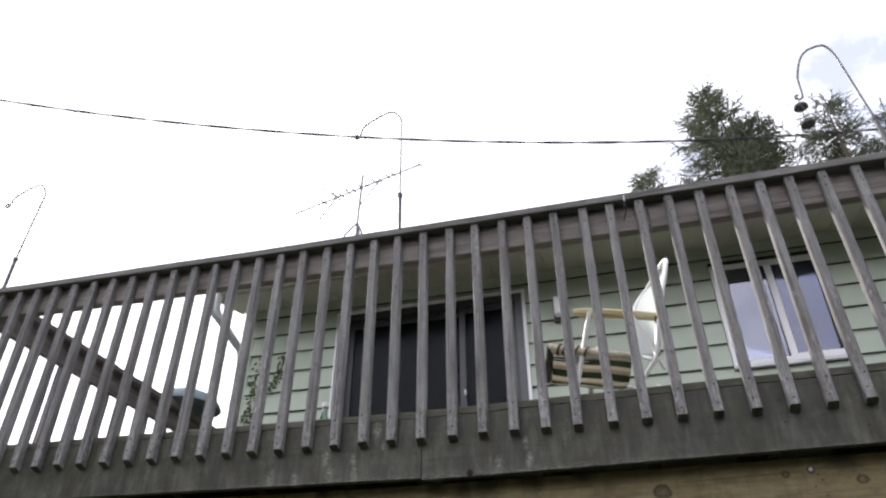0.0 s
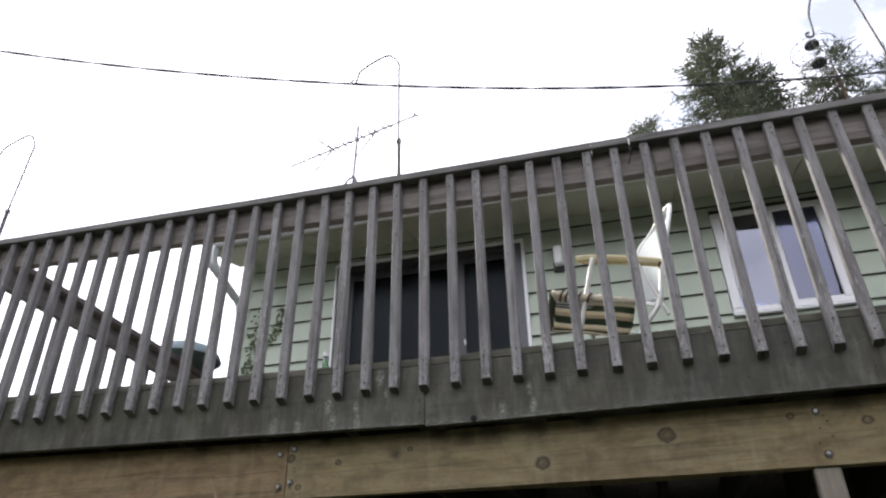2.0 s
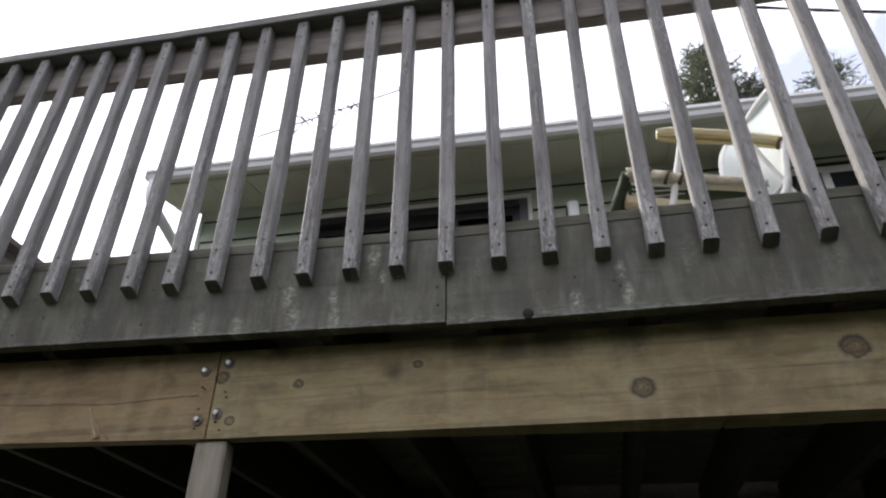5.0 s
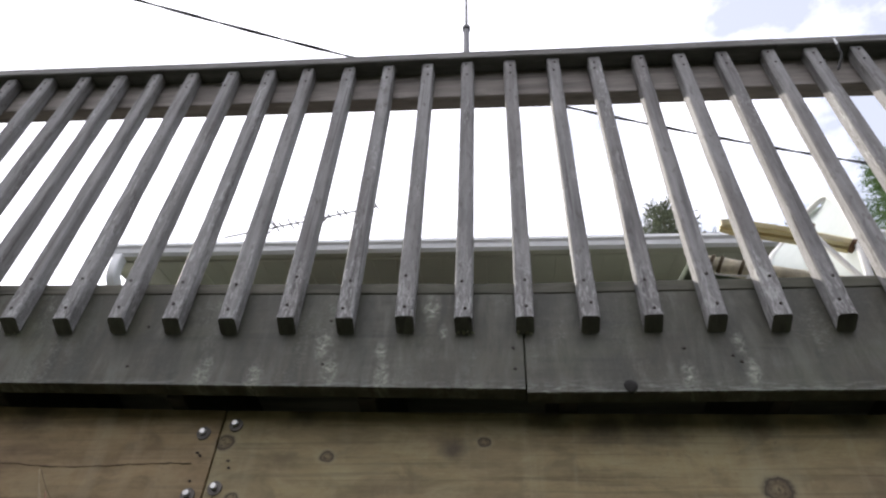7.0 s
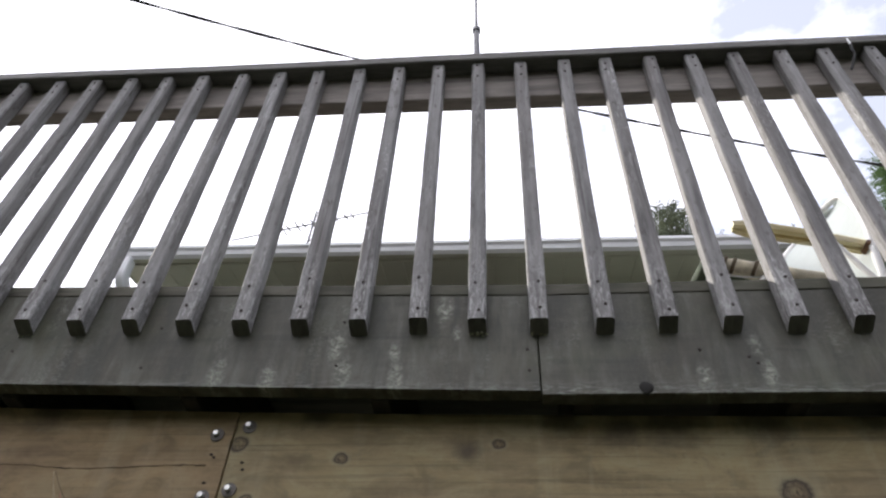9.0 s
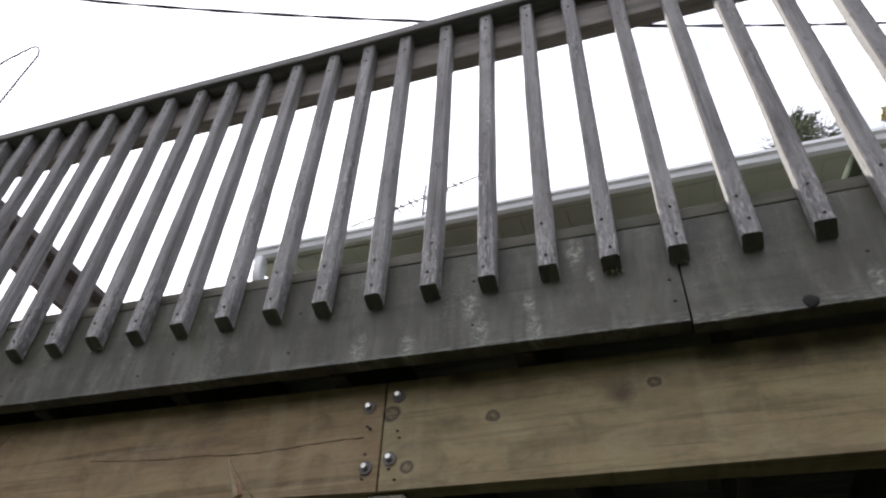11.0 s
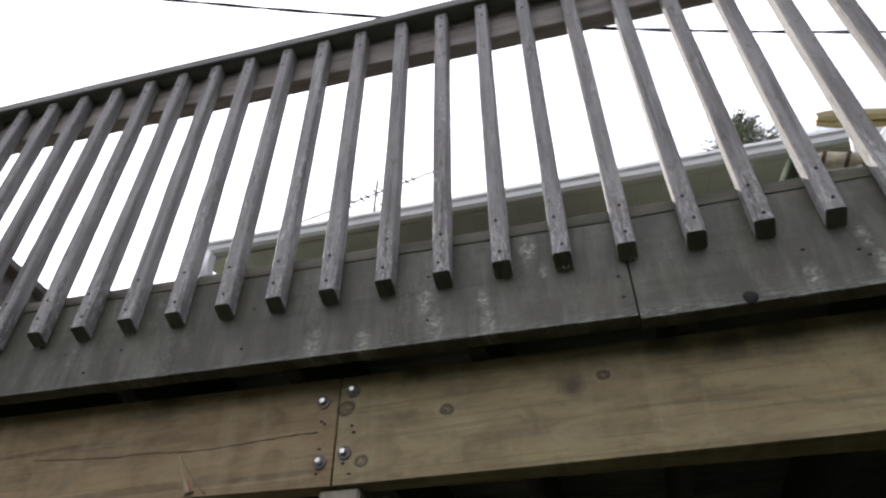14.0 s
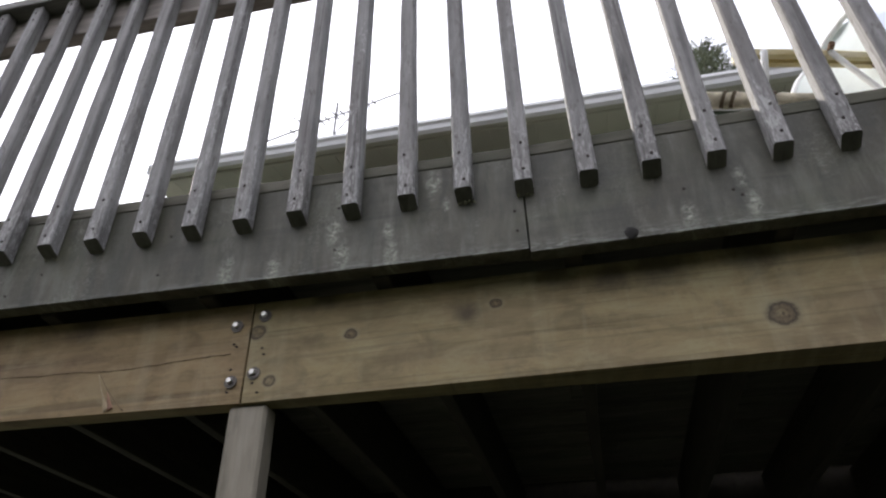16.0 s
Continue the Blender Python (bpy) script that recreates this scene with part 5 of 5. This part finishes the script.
for i in range(half):
    p, q = left[i], right[min(i, len(right) - 1)]
    row = []
    for j in range(9):
        v = j / 8
        c = p.lerp(q, v)
        row.append(c + Vector((0.03 * math.sin(math.pi * v), 0, 0)))
    rows.append(row)
fv = [[bm.verts.new(c + Vector((-0.003, 0, 0))) for c in r] for r in rows]
bv = [[bm.verts.new(c + Vector((0.003, 0, 0))) for c in r] for r in rows]
for i in range(len(rows) - 1):
    for j in range(8):
        bm.faces.new((fv[i][j], fv[i][j + 1], fv[i + 1][j + 1], fv[i + 1][j]))
        bm.faces.new((bv[i][j], bv[i + 1][j], bv[i + 1][j + 1], bv[i][j + 1]))
for j in range(8):
    bm.faces.new((fv[0][j], bv[0][j], bv[0][j + 1], fv[0][j + 1]))
bmesh.ops.recalc_face_normals(bm, faces=bm.faces)
part("back_cloth", bm, MAT_MESH, chair, "white woven back panel", True)


ASIDE = 0.0

# ---- bowl on the side railing ----
def dome_shell(cx, cy, z0, r, h, thick=0.006, n=28, m=9):
    bm = bmesh.new()
    rings = []
    for shell in (0, 1):
        for i in range(m + 1):
            a = (i / m if shell == 0 else 1 - i / m) * math.pi / 2
            rr = (r - shell * thick) * math.cos(a) ** 0.75 if i < m or shell else 0.004
            rr = max(rr, 0.004)
            z = z0 + (h - shell * thick) * math.sin(a)
            rings.append([bm.verts.new((cx + rr * math.cos(2 * math.pi * k / n), cy + rr * math.sin(2 * math.pi * k / n), z)) for k in range(n)])
    for p, q in zip(rings, rings[1:]):
        for k in range(n):
            bm.faces.new((p[k], p[(k + 1) % n], q[(k + 1) % n], q[k]))
    for k in range(n):
        bm.faces.new((rings[-1][k], rings[-1][(k + 1) % n], rings[0][(k + 1) % n], rings[0][k]))
    bmesh.ops.remove_doubles(bm, verts=bm.verts, dist=0.0001)
    bmesh.ops.recalc_face_normals(bm, faces=bm.faces)
    return bm


LIE = (0.030, *DECK_LIE[1:])
bowl = empty("bowl", (-2.655, 1.98, 3.524), "upturned blue-grey plastic bowl resting on the side railing", "bowl")
shell = part("shell", dome_shell(-2.655, 1.98, 3.526, 0.262, 0.135), MAT_LID, bowl, "", True)
part("rim", tube([(-2.655 + 0.264 * math.cos(a * math.pi / 16), 1.98 + 0.264 * math.sin(a * math.pi / 16), 3.531) for a in range(32)], 0.006, 6, closed=True), MAT_LID, bowl)

# ---- bottle on the deck ----
def turned(profile, at, sides=16):
    bm = bmesh.new()
    rings = [[bm.verts.new((at[0] + r * math.cos(2 * math.pi * k / sides), at[1] + r * math.sin(2 * math.pi * k / sides), at[2] + z)) for k in range(sides)] for r, z in profile]
    for p, q in zip(rings, rings[1:]):
        for k in range(sides):
            bm.faces.new((p[k], p[(k + 1) % sides], q[(k + 1) % sides], q[k]))
    bm.faces.new(list(reversed(rings[0])))
    bm.faces.new(rings[-1])
    return bm


LIE = DECK_LIE
bottle = empty("bottle", (-0.74, 0.59, DECK), "pale green bottle standing on the deck boards", "bottle")
part("glass", turned([(0.03, 0.002), (0.034, 0.01), (0.034, 0.19), (0.028, 0.225), (0.014, 0.27), (0.013, 0.315)], (-0.74, 0.59, DECK)), MAT_BOTTLE, bottle, "", True)
part("cap", turned([(0.0155, 0.308), (0.0155, 0.332)], (-0.74, 0.59, DECK)), MAT_WHITE, bottle, "white bottle cap")

# ---- ivy on the corner ----
def leaf_sheet(centres, size, rnd, flat_y=None, spread=1.0):
    """Many small pointed leaves as one mesh of quads."""
    verts, faces = [], []
    for c in centres:
        s = size * rnd.uniform(0.6, 1.3)
        if flat_y:
            a = rnd.uniform(0, 2 * math.pi)
            u = Vector((math.cos(a), rnd.uniform(-0.5, 0.2), math.sin(a)))
            v = Vector((-math.sin(a), rnd.uniform(-0.4, 0.4), math.cos(a)))
        else:
            u = Vector((rnd.gauss(0, 1), rnd.gauss(0, 1), rnd.gauss(0, 1))).normalized()
            v = u.cross(Vector((rnd.gauss(0, 1), rnd.gauss(0, 1), rnd.gauss(0, 1)))).normalized()
        i = len(verts)
        verts += [c - u * s * 0.5, c + v * s * 0.35 * spread, c + u * s * 0.6, c - v * s * 0.35 * spread]
        faces.append((i, i + 1, i + 2, i + 3))
    return verts, faces


def leaf_object(name, verts, faces, material, parent=None, label=""):
    me = bpy.data.meshes.new(name)
    verts = [lies(v) for v in verts]
    c = sum((Vector(v) for v in verts), Vector()) / len(verts)
    me.from_pydata([tuple(Vector(v) - c) for v in verts], [], faces)
    me.materials.append(material)
    me.update()
    return tagged(set_in(new(name, me), c, parent), label)


LIE = HOUSE_LIE
ivy = empty("ivy", (-2.5, WALL - 0.02, DECK), "thin green ivy climbing the siding at the house corner", "climbing plant")
rnd = random.Random(5)
for strand in ([(-2.50, 2.6), (-2.53, 3.2), (-2.51, 3.6), (-2.48, 3.85), (-2.47, 4.05), (-2.42, 4.25), (-2.40, 4.38)],
               [(-2.44, 2.6), (-2.46, 3.3), (-2.42, 3.7), (-2.36, 3.9), (-2.27, 4.02), (-2.22, 4.14), (-2.19, 4.26), (-2.15, 4.30)]):
    line = smooth_line([(x, WALL - 0.016, z) for x, z in strand], 6)
    part("stem", tube(line, 0.002, 5), MAT_BARK, ivy)
    pts = []
    for p in line:
        for i in range(6 if p.z < 4.1 else 3):
            pts.append(p + Vector((rnd.gauss(0, 0.028), -rnd.uniform(0.002, 0.02), rnd.gauss(0, 0.03))))
    leaf_object("leaves", *leaf_sheet(pts, 0.030, rnd, True), MAT_IVY, ivy, "small ivy leaves")

# ---- trees ----
LIE = LEVEL
EYE0 = Vector((0.8, -2.55, 1.6))


def place(az, dist):
    return EYE0.x + dist * math.sin(radians(az)), EYE0.y + dist * math.cos(radians(az))


def spruce(az, dist, top_el, reach, seed, material, dense=1.0, label="tall dark spruce with drooping boughs behind the roof"):
    """A spruce: tapered trunk, whorls of limbs, and sprays of needle tufts along them."""
    rnd = random.Random(seed)
    x0, y0 = place(az, dist)
    H = EYE0.z + dist * math.tan(radians(top_el))
    tree = empty("spruce_tree", (x0, y0, 0), label, "tree", "spruces behind the house")
    lean = Vector((rnd.uniform(-0.2, 0.2), rnd.uniform(-0.2, 0.2), 0))
    axis = lambda z: Vector((x0, y0, z)) + lean * (z / H) ** 2
    part("trunk", tube([axis(H * t) for t in (0, 0.2, 0.4, 0.6, 0.8, 0.93, 0.995)], [0.24, 0.21, 0.17, 0.125, 0.07, 0.03, 0.008], 8), MAT_BARK, tree)
    verts, faces, limbs = [], [], bmesh.new()
    z = H - 0.05
    while z > 2.5:
        h = H - z
        fine = h < 9.0
        r = min(reach, 0.10 + 0.46 * h ** 0.85) * rnd.uniform(0.7, 1.15)
        n = rnd.randint(4, 6) if fine else 4
        a0 = rnd.uniform(0, 6.28)
        for b in range(n):
            a = a0 + b * 6.28 / n + rnd.uniform(-0.35, 0.35)
            if rnd.random() > dense:
                continue
            L = r * rnd.uniform(0.55, 1.2)
            rise = 0.35 if h < 1.5 else rnd.uniform(-0.25, 0.15)
            out = Vector((math.cos(a), math.sin(a), 0))
            sideways = Vector((-math.sin(a), math.cos(a), 0))
            base = axis(z)
            tip = base + out * L + Vector((0, 0, rise * L))
            bend = base.lerp(tip, 0.55) + Vector((0, 0, -0.08 * L))
            if L > 0.35:
                tube([base, bend, tip], [0.014 + 0.012 * L, 0.010 + 0.006 * L, 0.004], 4, limbs)
            # side twigs along the limb, each a thin stem set with short needles and turned up at its tip
            m = int((7 + 21 * L) * (1.0 if fine else 0.3))
            for i in range(m):
                t = 0.15 + 0.87 * (i + rnd.random()) / m
                p = base.lerp(bend, t * 2) if t < 0.5 else bend.lerp(tip, t * 2 - 1)
                w = 0.16 * L * (1.05 - t) + 0.03
                p = p + sideways * rnd.uniform(-w, w) + Vector((0, 0, rnd.uniform(-0.12, 0.04) * (0.4 + 0.5 * L)))
                d0 = (out * rnd.uniform(0.3, 1.0) + sideways * rnd.uniform(-1.0, 1.0) + Vector((0, 0, rnd.uniform(-0.35, 0.45)))).normalized()
                s = rnd.uniform(0.16, 0.40) * (1.0 if fine else 1.6)
                up = Vector((0, 0, rnd.uniform(0.05, 0.28) * s))
                k = 7 if fine else 4
                for tuft in range(k):
                    f = (tuft + rnd.random()) / k
                    q = p + d0 * s * f + up * f * f
                    d = (d0 * 0.8 + Vector((rnd.gauss(0, 0.6), rnd.gauss(0, 0.6), rnd.gauss(0.1, 0.6)))).normalized()
                    r1 = s * rnd.uniform(0.22, 0.42)
                    c = d.cross(Vector((rnd.gauss(0, 1), rnd.gauss(0, 1), rnd.gauss(0, 1)))).normalized() * (0.007 if fine else 0.02)
                    i0 = len(verts)
                    verts += [q - c, q + c, q + d * r1 * 0.6 + c * 1.2, q + d * r1, q + d * r1 * 0.6 - c * 1.2]
                    faces.append((i0, i0 + 1, i0 + 2, i0 + 3, i0 + 4))
                e = p + d0 * s + up
                c = d0.cross(Vector((0.3, 0.2, 1))).normalized() * 0.006
                i0 = len(verts)
                verts += [p - c, p + c, e + c * 0.5, e - c * 0.5]
                faces.append((i0, i0 + 1, i0 + 2, i0 + 3))
        z -= rnd.uniform(0.10, 0.16) if fine else 0.5
    part("branchwork", limbs, MAT_BARK, tree)
    leaf_object("crown", verts, faces, material, tree, "dense needle sprays")
    return tree


spruce(12.9, 12.46, 43.3, 1.3, 11, MAT_NEEDLE, 0.9)
spruce(16.0, 12.9, 40.2, 0.95, 12, MAT_NEEDLE, 0.8)
spruce(5.8, 13.4, 38.7, 1.1, 13, MAT_NEEDLE, 0.7)
spruce(23.2, 13.2, 39.4, 0.75, 14, MAT_NEEDLE, 0.45, "sparse ragged spruce with gaps showing the sky")
spruce(20.2, 13.8, 37.4, 0.75, 15, MAT_NEEDLE, 0.4, "sparse ragged spruce with gaps showing the sky")
spruce(27.0, 13.4, 37.0, 0.8, 16, MAT_NEEDLE, 0.5, "sparse ragged spruce with gaps showing the sky")
spruce(34.0, 15.3, 42.4, 2.4, 17, MAT_NEEDLE_FRESH, 0.9, "green spruce beside the far end of the house")


def woods(name, arc, dist, height, count, seed, label, leaf=0.55):
    """A far belt of broad-leaved trees: trunks and ragged crowns of many leaf clumps in one sheet of stuff."""
    rnd = random.Random(seed)
    verts, faces = [], []
    n = 16 if arc[1] - arc[0] < 100 else 26
    for i in range(n):
        az = arc[0] + (arc[1] - arc[0]) * (i + rnd.uniform(0.2, 0.8)) / n
        d = rnd.uniform(*dist)
        x, y = place(az, d)
        H = rnd.uniform(*height)
        R = H * rnd.uniform(0.26, 0.36)
        i0 = len(verts)
        for k in range(6):
            a = k * math.pi / 3
            verts += [Vector((x + 0.22 * math.cos(a), y + 0.22 * math.sin(a), 0)), Vector((x + 0.08 * math.cos(a), y + 0.08 * math.sin(a), H * 0.8))]
        faces += [(i0 + 2 * k, i0 + 2 * ((k + 1) % 6), i0 + 2 * ((k + 1) % 6) + 1, i0 + 2 * k + 1) for k in range(6)]
        pts = []
        lobes = [(Vector((x, y, H * 0.62)) + Vector((rnd.gauss(0, 0.45) * R, rnd.gauss(0, 0.45) * R, rnd.uniform(-0.42, 0.24) * H)), R * rnd.uniform(0.32, 0.6)) for q in range(14)]
        for j in range(count // n):
            c, r = rnd.choice(lobes)
            v = Vector((rnd.gauss(0, 1), rnd.gauss(0, 1), rnd.gauss(0, 0.8))).normalized()
            pts.append(c + v * r * rnd.uniform(0.55, 1.05))
        lv, lf = leaf_sheet(pts, leaf, rnd)
        off = len(verts)
        verts += lv
        faces += [tuple(q + off for q in f) for f in lf]
    ob = leaf_object(name, verts, faces, MAT_LEAF)
    return tagged(ob, label, "woods", kind="stuff")


woods("far_woods", (-74, -30), (26, 38), (8.5, 11.5), 26000, 21, "distant broad-leaved trees beyond the deck's end", 0.34)
# Unseen belt, added only to keep low sky light off the deck's front.
woods("yard_woods", (72, 288), (11, 15), (7.4, 9.2), 30000, 22, "unseen leafy trees added around the yard to block low sky light")
